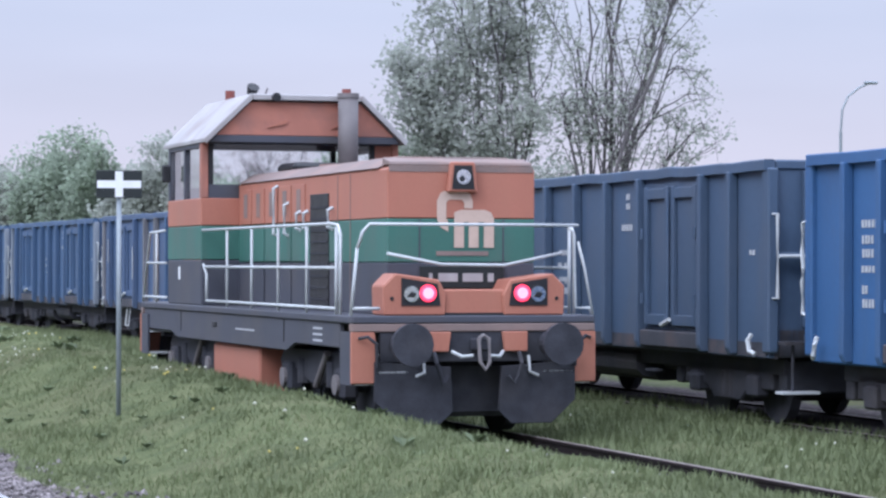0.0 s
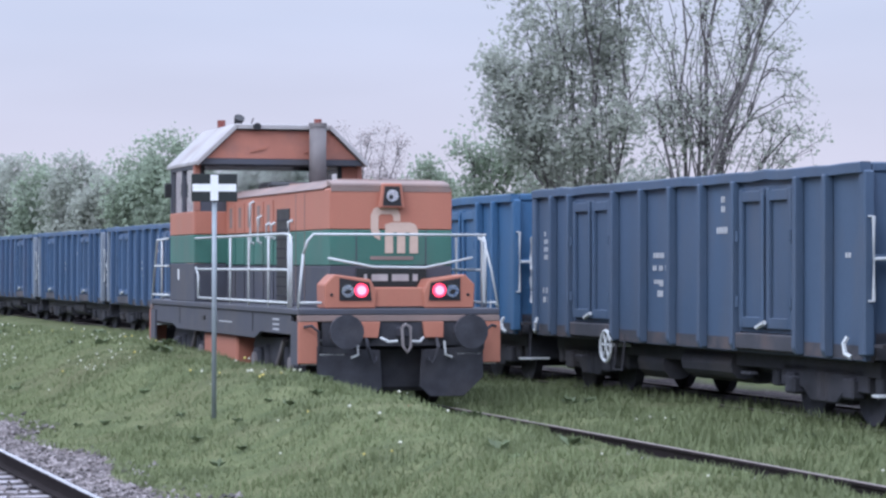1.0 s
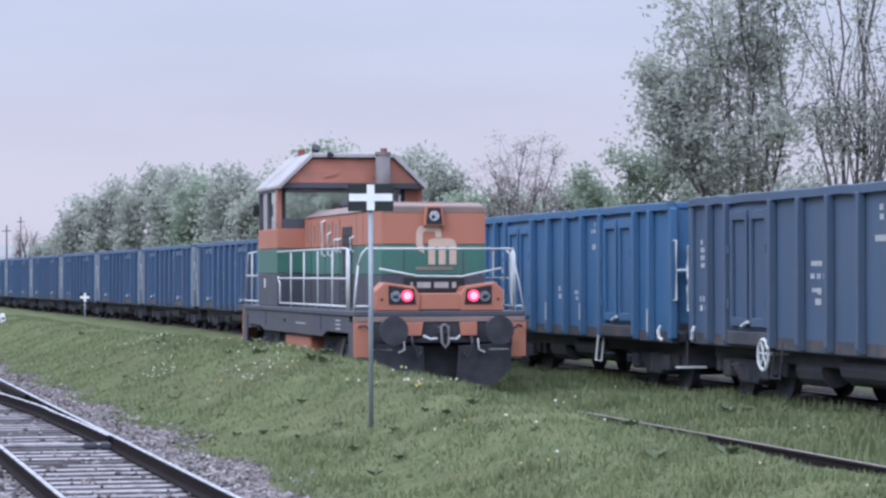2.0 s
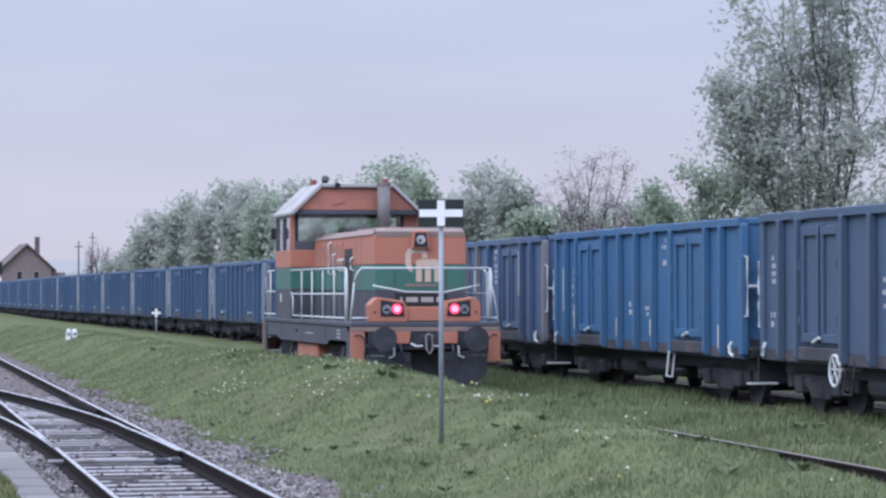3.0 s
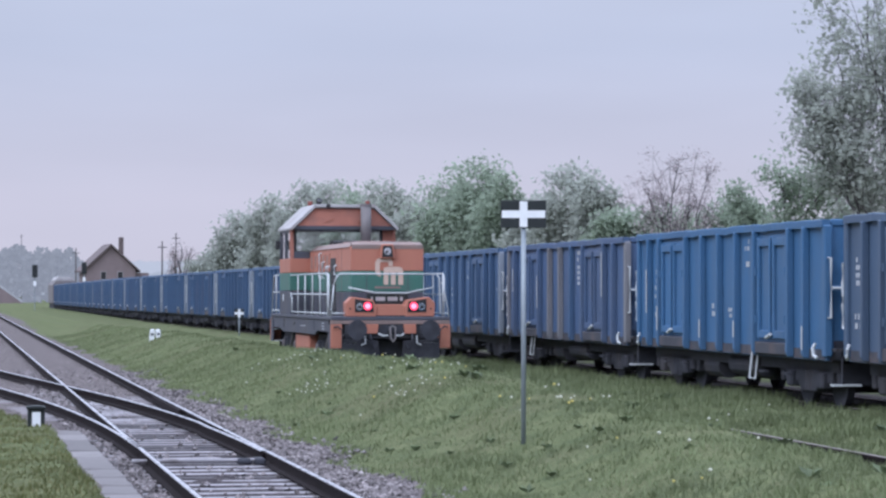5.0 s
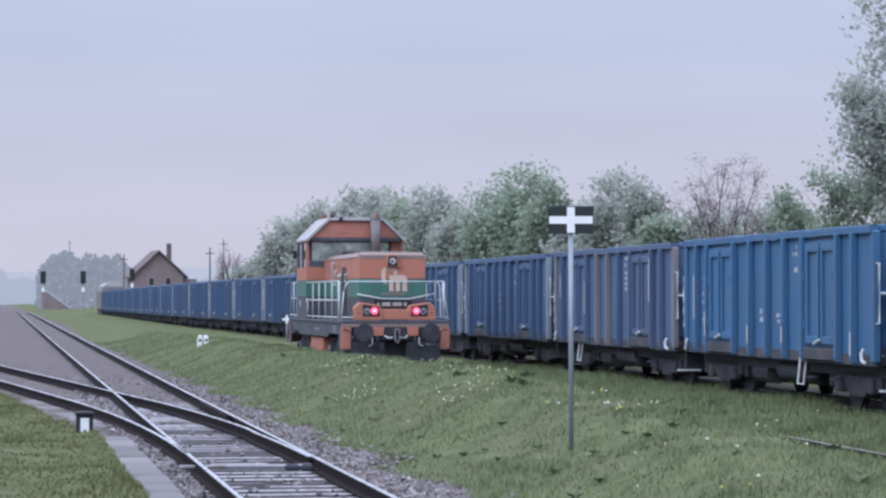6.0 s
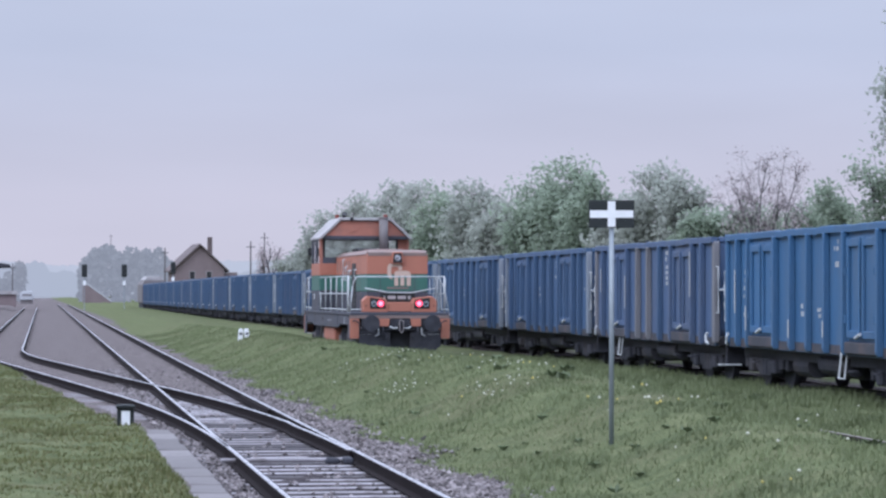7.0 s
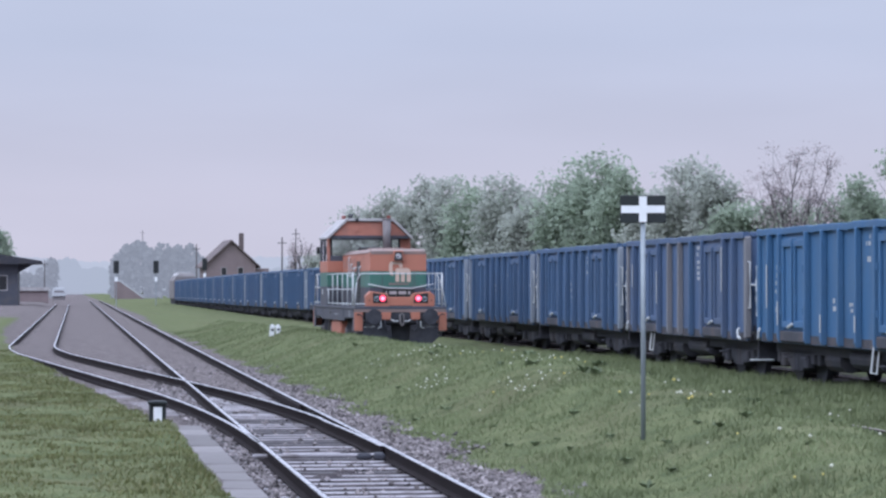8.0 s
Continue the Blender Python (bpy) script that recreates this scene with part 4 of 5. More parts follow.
    for x0, x1 in ((-0.40, -0.36), (-0.29, -0.06), (0.0, 0.24), (0.30, 0.37)):
        part("marking", box(x0, x1, Y0 - 0.05, Y0 - 0.041, 1.745, 1.84), M["roof"], lo, "pale number bar")
    part("number_panel", box(-0.50, 0.50, Y0 - 0.04, Y0 - 0.001, 1.67, 1.92, 0.005), M["signblack"], lo, "black number panel")
    for s in (-1, 1):
        part("front_seam", box(s * 0.5 - 0.008, s * 0.5 + 0.008, Y0 - 0.006, Y0, 1.4, 2.45), M["grey"], lo)
    # lamp housings at deck height
    part("lamp_bridge", box(-0.36, 0.38, 0.06, 0.46, 1.372, 1.66, 0.015), M["orange"], lo)
    # shade at the foot of the bridge, drawn as a dark strip
    part("bridge_shadow_gap", box(-0.36, 0.38, 0.05, 0.0595, 1.372, 1.40), M["dark"], lo)
    for s in (-1, 1):
        out = [(s * 1.06, 1.372), (s * 1.07, 1.70), (s * 0.93, 1.84), (s * 0.42, 1.77), (s * 0.33, 1.60), (s * 0.35, 1.372)]
        hs = part("lamp_housing", prism(out, 0.02, 0.48, "y", 0.015), M["orange"], lo, "orange angular lamp housing")
        part("lamp_recess", prism([(s * 0.86, 1.48), (s * 0.86, 1.79), (s * 0.44, 1.725), (s * 0.405, 1.48)], 0.008, 0.0195, "y"), M["dark"], hs)
        part("lamp_lens", rod((s * 0.745, -0.008, 1.61), (s * 0.745, 0.0075, 1.61), 0.088, 20), M["lens"], hs, "clear unlit headlamp")
        part("lamp_bulb", prism([(s * 0.745 - 0.06, 1.58), (s * 0.745 - 0.01, 1.635), (s * 0.745 + 0.055, 1.62), (s * 0.745 + 0.02, 1.57)], -0.014, -0.0085, "y"), M["dark"], hs)
        part("tail_lamp", rod((s * 0.555, -0.012, 1.62), (s * 0.555, 0.0075, 1.62), 0.095, 20), M["red"], hs, "lit red tail lamp")
        part("tail_lamp_core", rod((s * 0.555, -0.018, 1.62), (s * 0.555, -0.0125, 1.62), 0.062, 16), M["redcore"], hs)
        part("housing_bolt", rod((s * 0.97, 0.008, 1.56), (s * 0.97, 0.0195, 1.56), 0.022, 8), M["dark"], hs)
    # railings
    r = 0.02

    def railing(pts, rr=r, name="handrail"):
        return part(name, tube(pts, rr), M["steel"], lo, "white tubular handrail", True)

    railing([(-1.36, 0.04, 2.12), (-1.30, 0.04, 2.3), (-1.22, 0.04, 2.385), (1.24, 0.04, 2.385)])
    railing([(-1.43, 0.06, 1.37), (-1.36, 0.05, 2.12)])
    railing([(1.12, 0.04, 2.36), (1.18, 0.04, 2.30), (1.20, 0.04, 1.45), (1.38, 0.06, 1.45), (1.42, 0.06, 1.37)])
    railing([(1.24, 0.05, 2.2), (1.32, 0.05, 1.9), (1.42, 0.05, 1.38)], 0.016)
    railing([(-1.42, 0.06, 1.45), (-1.10, 0.06, 1.45)])
    railing([(-1.0, 0.10, 2.06), (-0.36, 0.12, 1.94), (0.38, 0.12, 1.93), (1.06, 0.10, 2.07)], 0.02)
    for s in (-1, 1):
        x = s * 1.40
        railing([(x, 0.60, 1.37), (x, 0.60, 2.28), (x, 0.70, 2.38), (x, 1.0, 2.40), (x, 7.55, 2.40)])
        railing([(x, 0.75, 1.90), (x, 7.4, 1.90)])
        railing([(x, 0.75, 1.44), (x, 7.3, 1.44)])
        railing([(x, 0.76, 1.37), (x, 0.76, 2.36)])
        railing([(x, 7.3, 1.44), (x, 7.3, 1.8), (x, 7.5, 1.93)])
        for k in range(4):
            railing([(x, 2.05 + k * 1.35, 1.37), (x, 2.05 + k * 1.35, 2.39)], 0.018, "rail_post")
        railing([(x, 11.55, 1.37), (x, 11.05, 2.40), (x, 10.0, 2.42)])
        railing([(x, 11.3, 1.95), (x, 9.9, 1.95)])
        railing([(x, 11.5, 1.45), (x, 9.9, 1.45)])
        railing([(x, 10.6, 1.37), (x, 10.6, 2.4)], 0.018, "rail_post")
        railing([(x, 11.57, 1.36), (x, 11.6, 0.62)])
        part("mirror", box(*sorted((s * 1.45, s * 1.57)), 9.4, 9.46, 3.1, 3.35, 0.02), M["dark"], lo)

    # cab
    C0, C1, CW = 7.6, 9.75, 1.41
    part("cab_base", box(-CW, CW, C0, C1, 1.372, 1.99, 0.012), M["grey"], lo)
    part("cab_lower", box(-CW - 0.002, CW + 0.002, C0 - 0.002, C1 + 0.002, 1.995, 2.46, 0.012), M["green"], lo, "faded green cab side")
    part("cab_upper", box(-CW - 0.002, CW + 0.002, C0 - 0.002, C1 + 0.002, 2.464, 2.84, 0.012), M["orange"], lo)
    part("marking", box(-CW - 0.012, -CW - 0.004, 8.9, 9.0, 1.72, 1.9), M["white"], lo)
    # pillars, headers and windows
    for x in (-CW, CW - 0.1):
        for y0, y1 in ((C0, C0 + 0.12), (C0 + 1.05, C0 + 1.13), (C1 - 0.12, C1)):
            part("window_pillar", box(x, x + 0.1, y0, y1, 2.842, 3.62, 0.01), M["sootorange"] if y0 == C0 else M["grey"], lo)
        part("side_header", box(x, x + 0.1, C0 + 0.121, C1 - 0.121, 3.54, 3.62), M["grey"], lo)
        part("side_window", box(x + 0.04, x + 0.052, C0 + 0.125, C1 - 0.125, 2.845, 3.54), M["glass"], lo).visible_shadow = False
    for yy in (C0 + 0.02, C1 - 0.1):
        part("window_header", box(-CW + 0.101, CW - 0.101, yy, yy + 0.08, 3.59, 3.66), M["grey"], lo)
        part("window_ledge", box(-CW + 0.101, CW - 0.101, yy, yy + 0.08, 2.842, 3.03), M["grey"], lo)
        for x in (-CW + 0.101, 1.0):
            part("window_pillar", box(x, x + 0.07, yy, yy + 0.08, 3.031, 3.589), M["dark"], lo)
        part("window_pane", box(-CW + 0.18, 0.99, yy + 0.03, yy + 0.042, 3.032, 3.588), M["glass"], lo).visible_shadow = False
    part("side_panel", box(1.071, CW - 0.101, C0 + 0.02, C0 + 0.09, 3.031, 3.589), M["orange"], lo)
    part("cab_ceiling", box(-1.2, 1.2, C0 + 0.12, C1 - 0.12, 3.70, 3.74), M["grey"], lo)
    # roof, with a gable close behind its front edge
    R0, R1 = 7.28, 10.0
    for yg in (R0 + 0.05, R1 - 0.12):
        part("cab_gable", prism([(-1.26, 3.70), (1.26, 3.70), (0.78, 4.16), (-0.78, 4.16)], yg, yg + 0.06, "y", 0.005), M["sootorange"], lo, "faded orange cab gable")
        part("gable_header", prism([(-1.36, 3.60), (1.36, 3.60), (1.27, 3.697), (-1.27, 3.697)], yg, yg + 0.06, "y", 0.005), M["grey"], lo)
    for x in (-0.55, 0.35):
        part("gable_fold", prism([(x, 3.80), (x + 0.28, 3.92), (x + 0.27, 3.86)], R0 + 0.03, R0 + 0.0495, "y"), M["orange"], lo)
    for s in (-1, 1):
        part("roof_slope", prism([(s * 1.43, 3.59), (s * 1.43, 3.65), (s * 0.80, 4.26), (s * 0.78, 4.21), (s * 1.38, 3.62)], R0, R1, "y", 0.01), M["roof"], lo, "grey sloping cab roof")
        part("roof_fascia", prism([(s * 1.42, 3.57), (s * 1.44, 3.65), (s * 0.79, 4.27), (s * 0.77, 4.19)], R0 - 0.03, R0, "y", 0.008), M["roof"], lo)
    part("roof_top", prism([(-0.80, 4.205), (-0.80, 4.265), (0.80, 4.265), (0.80, 4.205)], R0, R1, "y", 0.01), M["roof"], lo)
    part("roof_fascia", box(-0.77, 0.77, R0 - 0.03, R0, 4.18, 4.255, 0.008), M["roof"], lo)
    part("roof_lamp", rod((-0.45, R0 - 0.03, 4.22), (-0.45, R0 - 0.09, 4.22), 0.06, 12), M["dark"], lo)
    part("exhaust_pipe", rod((0.53, 7.08, 3.10), (0.53, 7.08, 4.26), 0.138, 20), M["stack"], lo, "sooty exhaust pipe", True)
    part("pipe_rim", rod((0.53, 7.08, 4.215), (0.53, 7.08, 4.28), 0.15, 20), M["stack"], lo)
    part("brow_band", box(-W + 0.02, W - 0.02, Y0 - 0.006, Y0 + 0.02, 2.985, 3.058, 0.002), M["hoodroof"], lo)
    part("beacon", rod((0.68, 7.7, 4.26), (0.68, 7.7, 4.38), 0.065, 12), M["beacon"], lo, "red roof beacon")
    part("beacon", rod((-0.70, 8.9, 4.26), (-0.70, 8.9, 4.4), 0.07, 12), M["beacon"], lo, "red roof beacon")
    part("horn", rod((-0.58, 8.2, 4.26), (-0.56, 8.08, 4.41), 0.05, 10, 0.09), M["dark"], lo, "dark roof horn")
    part("aerial", rod((-0.2, 9.0, 4.26), (-0.15, 8.9, 4.45), 0.012, 6), M["stack"], lo)
    # short hood behind the cab
    part("rear_hood", box(-0.85, 0.85, 9.76, 11.3, 1.372, 2.75, 0.03), M["orange"], lo)
    return lo, wheels


loco, loco_wheels = build_loco()


# ---- small railway furniture ----
def cross_sign(x, y, z0, height, w, h, label):
    s = thing("track_sign", pose(x, y, z0), label, "railway sign")
    s.matrix_basis = pose(x, y, z0, 0, 0, -math.degrees(math.atan2(x, y)))
    part("post", rod((0, 0, -0.15), (0, 0, height - 0.02), 0.029, 12), M["post"], s, "grey steel post", True)
    plate = part("plate", box(-w / 2, w / 2, -0.055, -0.04, height - h, height, 0.004), M["signblack"], s, "black rectangular plate")
    cw = h * 0.27
    part("cross_bar", box(-w / 2 + 0.012, w / 2 - 0.012, -0.060, -0.0555, height - h / 2 - cw / 2, height - h / 2 + cw / 2), M["white"], plate, "white bar")
    part("cross_bar", box(-cw * 0.52, cw * 0.52, -0.064, -0.0602, height - h + 0.012, height - 0.012), M["white"], plate, "white bar")
    part("clamp", box(-0.05, 0.05, -0.04, 0.04, height - h * 0.62, height - h * 0.5, 0.008), M["post"], s)
    return s


cross_sign(6.72, 31.15, 0.40, 2.88, 0.535, 0.325, "black track sign with a white cross on a grey post")
cross_sign(12.3, 113.8, 0.1, 1.40, 0.40, 0.38, "small dark sign with a white cross beside the siding")

dw = thing("dwarf_signal", pose(1.30, 38.6, 0.26), "low black dwarf signal with white face beside the platform edge", "dwarf signal")
part("housing", box(-0.115, 0.125, -0.07, 0.10, 0.04, 0.31, 0.02), M["signblack"], dw)
part("hood", prism([(-0.14, 0.295), (-0.13, 0.335), (0.0, 0.345), (0.13, 0.335), (0.145, 0.295)], -0.12, 0.1, "y", 0.01), M["signblack"], dw)
part("face", box(-0.055, 0.065, -0.082, -0.071, 0.03, 0.255, 0.003), M["white"], dw, "white signal face")
part("face_bar", box(-0.005, 0.012, -0.088, -0.0825, 0.03, 0.09), M["signblack"], dw)
for s in (-1, 1):
    part("foot", box(s * 0.09 - 0.025, s * 0.09 + 0.025, -0.04, 0.04, -0.1, 0.04), M["black"], dw)

for k, (dx, tilt) in enumerate(((0.0, 4), (0.26, -5))):
    ms = thing("marker_stone", pose(7.05 + dx * 0.9, 93.0, 0.60, tilt, tilt, 10 * k), "small white-painted marker stone in the grass", "marker stone", "pair of marker stones")
    part("stone", prism([(-0.08, -0.2), (0.08, -0.2), (0.08, 0.28), (0.04, 0.34), (-0.05, 0.33), (-0.08, 0.26)], -0.06, 0.06, "y", 0.015), M["white"], ms)
    part("number_bar", box(-0.05, 0.05, -0.066, -0.0605, 0.12, 0.2), M["grey"], ms)


# ---- trees ----
def tree(x, y, lobes, seed, leaves, leaf_mat, leaf_size, label, stems=1, limbs=9, twigs=6, clump=0.22, girth=0.16, z0=0.3, name="tree"):
    """A tree: stems that part into limbs towards the lobes of its crown (across, height, half-width, half-height), boughs and twigs in each lobe, and leaves along the twigs."""
    rng = np.random.default_rng(seed)
    t = thing(name, pose(x, y, z0, 0, 0, -math.degrees(math.atan2(x, y))), label, "tree", "row of trees behind the wagons")
    verts, faces, tips = [], [], []

    def pipe(path, r0, r1, n):
        """A tapered bent limb along the path."""
        base = len(verts)
        m = len(path)
        for i, p in enumerate(path):
            d = path[min(i + 1, m - 1)] - path[max(i - 1, 0)]
            d = d / (np.linalg.norm(d) + 1e-9)
            a = np.cross(d, (0.31, 0.92, 0.23))
            a /= np.linalg.norm(a)
            b = np.cross(d, a)
            r = r0 + (r1 - r0) * i / (m - 1)
            for k in range(n):
                an = k * math.tau / n
                verts.append(p + r * (a * math.cos(an) + b * math.sin(an)))
        for i in range(m - 1):
            for k in range(n):
                faces.append((base + i * n + k, base + i * n + (k + 1) % n, base + (i + 1) * n + (k + 1) % n, base + (i + 1) * n + k))

    def arc(p, q, rise, n, shake):
        """A bent way from p to q that starts off along rise."""
        c = p + rise
        out = []
        for i in range(n + 1):
            u = i / n
            w = (1 - u) ** 2 * p + 2 * u * (1 - u) * c + u * u * q
            out.append(w + rng.normal(0, shake, 3) * (0 < i < n))
        return out

    roots = [np.array((rng.normal(0, 0.35) * (stems > 1), rng.normal(0, 0.35) * (stems > 1), -0.5)) for _ in range(stems)]
    for li, (dx, dz, rx, rz) in enumerate(lobes):
        goal = np.array((dx, rng.normal(0, rx * 0.4), dz))
        p = roots[li % stems]
        start = p + np.array((dx * 0.10, 0, 0)) * (li % 3)
        span = goal[2] - start[2]
        main = arc(start, goal, np.array((dx * 0.25, 0, span * 0.48)), 7, 0.13)
        pipe(main, girth * rng.uniform(0.75, 1.0), girth * 0.24, 7)
        for _ in range(limbs):
            d = rng.normal(0, 1, 3)
            d /= np.linalg.norm(d)
            d *= rng.uniform(0.45, 1.0) ** 0.5
            q = goal + d * np.array((rx, rx, rz))
            k = rng.integers(3, 8)
            bough = arc(main[k], q, (main[k] - main[k - 1]) * 0.8 + np.array((0, 0, 0.1)), 5, 0.09)
            pipe(bough, girth * 0.26, girth * 0.07, 5)
            for _ in range(twigs):
                a = bough[rng.integers(2, 6)]
                e = rng.normal(0, 1, 3) + d * 0.8 + np.array((0, 0, 0.25))
                e = a + e / np.linalg.norm(e) * rng.uniform(0.3, 0.75) * min(1.0, 0.35 + 0.45 * rx)
                tw = arc(a, e, (e - a) * 0.4 + np.array((0, 0, 0.08)), 3, 0.03)
                pipe(tw, girth * 0.065, girth * 0.03, 3)
                tips += tw[1:]
    me = bpy.data.meshes.new("trunk")
    me.from_pydata(np.array(verts).tolist(), [], faces)
    me.materials.append(M["bark"])
    new("trunk", me).parent = t
    tp = np.array(tips)
    c = tp[rng.integers(0, len(tp), leaves)]
    c = c + np.clip(rng.normal(0, clump, (leaves, 3)), -1.6 * clump, 1.6 * clump)
    # leaves spread their faces to the sky
    face = rng.normal(0, 0.75, (leaves, 3)) + (0, 0, 0.8)
    u = np.cross(face, rng.normal(0, 1, (leaves, 3)))
    u /= np.linalg.norm(u, axis=1)[:, None]
    w = np.cross(face, u)
    w /= np.linalg.norm(w, axis=1)[:, None]
    sz = leaf_size * rng.uniform(0.55, 1.3, (leaves, 1))
    quad = np.stack([c - u * sz, c + w * sz * 0.55, c + u * sz, c - w * sz * 0.55], 1).reshape(-1, 3)
    me = bpy.data.meshes.new("crown")
    me.from_pydata(quad.tolist(), [], np.arange(4 * leaves).reshape(-1, 4).tolist())
    me.materials.append(leaf_mat)
    new("crown", me).parent = t
    return t


def polar(bearing, r):
    return r * math.sin(radians(bearing)), r * math.cos(radians(bearing))


def crown(h, w, low, n, seed):
    """Lobes of a round crown of height h and half-width w, from the height low upwards."""
    rng = np.random.default_rng(seed)
    out = [(rng.normal(0, 0.1 * w), h - 0.28 * w - 0.35, 0.62 * w, 0.28 * w + 0.35)]
    for k in range(n):
        f = (k + 0.5) / n
        z = low + (h - low) * 0.78 * f
        reach = w * math.sqrt(max(0.05, 1 - (max(0.0, f - 0.35) / 0.8) ** 2))
        out.append(((0.62 if k % 2 else -0.62) * reach * rng.uniform(0.75, 1.1), z, reach * rng.uniform(0.42, 0.58), reach * rng.uniform(0.35, 0.5)))
    return out


# the large trees behind the near wagons
x, y = polar(20.0, 75)
tree(x, y, [(-1.5, 6.0, 1.5, 1.2), (0.7, 5.8, 1.7, 1.3), (-1.5, 7.9, 1.6, 1.3), (0.7, 8.2, 1.8, 1.4), (-0.8, 10.0, 1.7, 1.4), (1.1, 10.6, 1.6, 1.3), (0.1, 12.4, 1.4, 1.1), (-2.1, 6.9, 1.0, 0.8)], 11, 15500, M["leaf"], 0.095, "tall leafy spring tree behind the wagons", stems=2, limbs=16, twigs=9, clump=0.2, girth=0.07)
x, y = polar(22.2, 73)
tree(x, y, [(0.3, 7.2, 1.6, 1.3), (1.9, 6.9, 1.6, 1.0), (-0.2, 9.4, 1.6, 1.3), (1.7, 8.8, 1.6, 1.2), (2.6, 5.4, 1.2, 0.5), (0.8, 11.2, 1.8, 1.3), (-0.8, 6.0, 1.0, 0.9), (2.7, 10.0, 1.0, 1.0)], 14, 6500, M["leaf"], 0.075, "tree with dark open branches and sparse young leaves", stems=3, limbs=13, twigs=8, clump=0.16, girth=0.105)
x, y = polar(17.55, 77)
tree(x, y, [(0.1, 4.8, 1.0, 1.1), (-0.85, 4.0, 0.6, 0.9), (1.2, 4.7, 1.1, 1.0), (0.5, 3.2, 1.2, 0.8)], 17, 6000, M["leaf2"], 0.085, "bushy young tree at the edge of the row", stems=3, clump=0.2, girth=0.09)
x, y = polar(19.6, 80)
tree(x, y, [(-1.2, 4.6, 1.1, 0.9), (0.2, 4.7, 1.2, 1.0), (1.6, 4.5, 1.1, 0.9), (2.6, 4.2, 0.9, 0.7)], 18, 5500, M["leaf"], 0.085, "low dense thicket under the tall trees", stems=4, clump=0.2, girth=0.08)
# the row further on: bearing, distance, height, half-width, kind
ROW = [
    (6.2, 206, 7.6, 2.4, "leaf"), (6.8, 198, 8.6, 2.3, "leaf"), (7.5, 186, 9.0, 2.4, "leaf"), (8.1, 176, 8.9, 2.2, "leaf"), (8.7, 168, 8.3, 2.3, "leaf2"), (9.3, 160, 8.3, 2.2, "leaf"),
    (9.9, 150, 6.9, 1.9, "leaf"), (10.6, 138, 8.0, 1.7, "leaf2"), (11.2, 133, 8.5, 1.9, "leaf2"), (11.8, 129, 7.2, 1.5, "leaf2"), (12.5, 122, 6.0, 1.6, "leaf"),
    (13.2, 116, 7.2, 1.5, "leaf"), (13.7, 114, 6.5, 1.1, "leaf"), (14.3, 112, 5.2, 1.3, "leaf2"), (15.0, 112, 5.2, 1.6, "leaf2"), (15.9, 108, 5.1, 1.7, "leaf2"), (16.6, 100, 5.2, 1.4, "leaf2"),
]
for k, (b, r, h, w, what) in enumerate(ROW):
    x, y = polar(b, r)
    tree(x, y, crown(h, w, 2.6, 6, 40 + k), 60 + k, 7000, M[what], 0.06 + 0.0006 * r, "round leafy tree in the row beyond the train", stems=2, limbs=10, twigs=6, clump=0.18 + 0.001 * r, girth=0.07)
x, y = polar(15.4, 98)
tree(x, y, [(0.0, 6.2, 1.2, 0.9), (-1.0, 5.4, 0.9, 0.8), (1.0, 5.6, 0.9, 0.9), (0.4, 4.5, 1.3, 0.7), (-0.5, 4.4, 1.1, 0.7)], 51, 3600, M["bud"], 0.05, "bare budding tree with fine reddish twigs", stems=4, limbs=16, twigs=10, clump=0.12, girth=0.07)
x, y = polar(5.0, 330)
tree(x, y, crown(8.0, 2.2, 4.0, 4, 84), 84, 900, M["bud"], 0.14, "thin bare tree beside the far house", stems=3, limbs=9, twigs=6, clump=0.3, girth=0.2)
x, y = polar(5.5, 320)
tree(x, y, crown(6.4, 2.2, 3.0, 4, 85), 85, 4000, M["leaf"], 0.25, "leafy tree beside the far house", stems=2, limbs=8, clump=0.4)
x, y = polar(-1.6, 330)
tree(x, y, crown(10.5, 3.0, 4.0, 5, 86), 86, 5000, M["leaf2"], 0.25, "dark leafy tree behind the station building", stems=2, limbs=8, clump=0.4)


# hazy hills and woods on the horizon, their haze put in as emission colour
def backdrop(name, r, base, humps, rough, haze_glow, label):
    """A far silhouette of hills or woods: rounded humps of (bearing, half-width, height) over a base height."""
    rng = np.random.default_rng(int(r))
    bm = bmesh.new()
    low, high = [], []
    for k in range(601):
        b = -6 + k * 0.06
        x, y = polar(b, r)
        top = base
        for c, w, h in humps:
            if abs(b - c) < w:
                top = max(top, base + (h - base) * math.sqrt(1 - ((b - c) / w) ** 2))
        top += rough * (math.sin(b * 9.7) * 0.5 + math.sin(b * 31 + 1.0) * 0.5 + rng.normal(0, 0.5))
        low.append(bm.verts.new((x, y, -12)))
        high.append(bm.verts.new((x, y, top)))
    for k in range(600):
        bm.faces.new((low[k], low[k + 1], high[k + 1], high[k]))
    m = bpy.data.materials.new(name)
    m.use_nodes = True
    p = m.node_tree.nodes["Principled BSDF"]
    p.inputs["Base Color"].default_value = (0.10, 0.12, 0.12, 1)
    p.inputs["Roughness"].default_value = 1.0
    # an even emission stands in for the haze before the silhouette
    p.inputs["Emission Color"].default_value = (*haze_glow, 1)
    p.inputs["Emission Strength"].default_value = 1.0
    tagged(link("backdrop", bm, m), label, "hills" if r > 1000 else "woods", kind="structure")


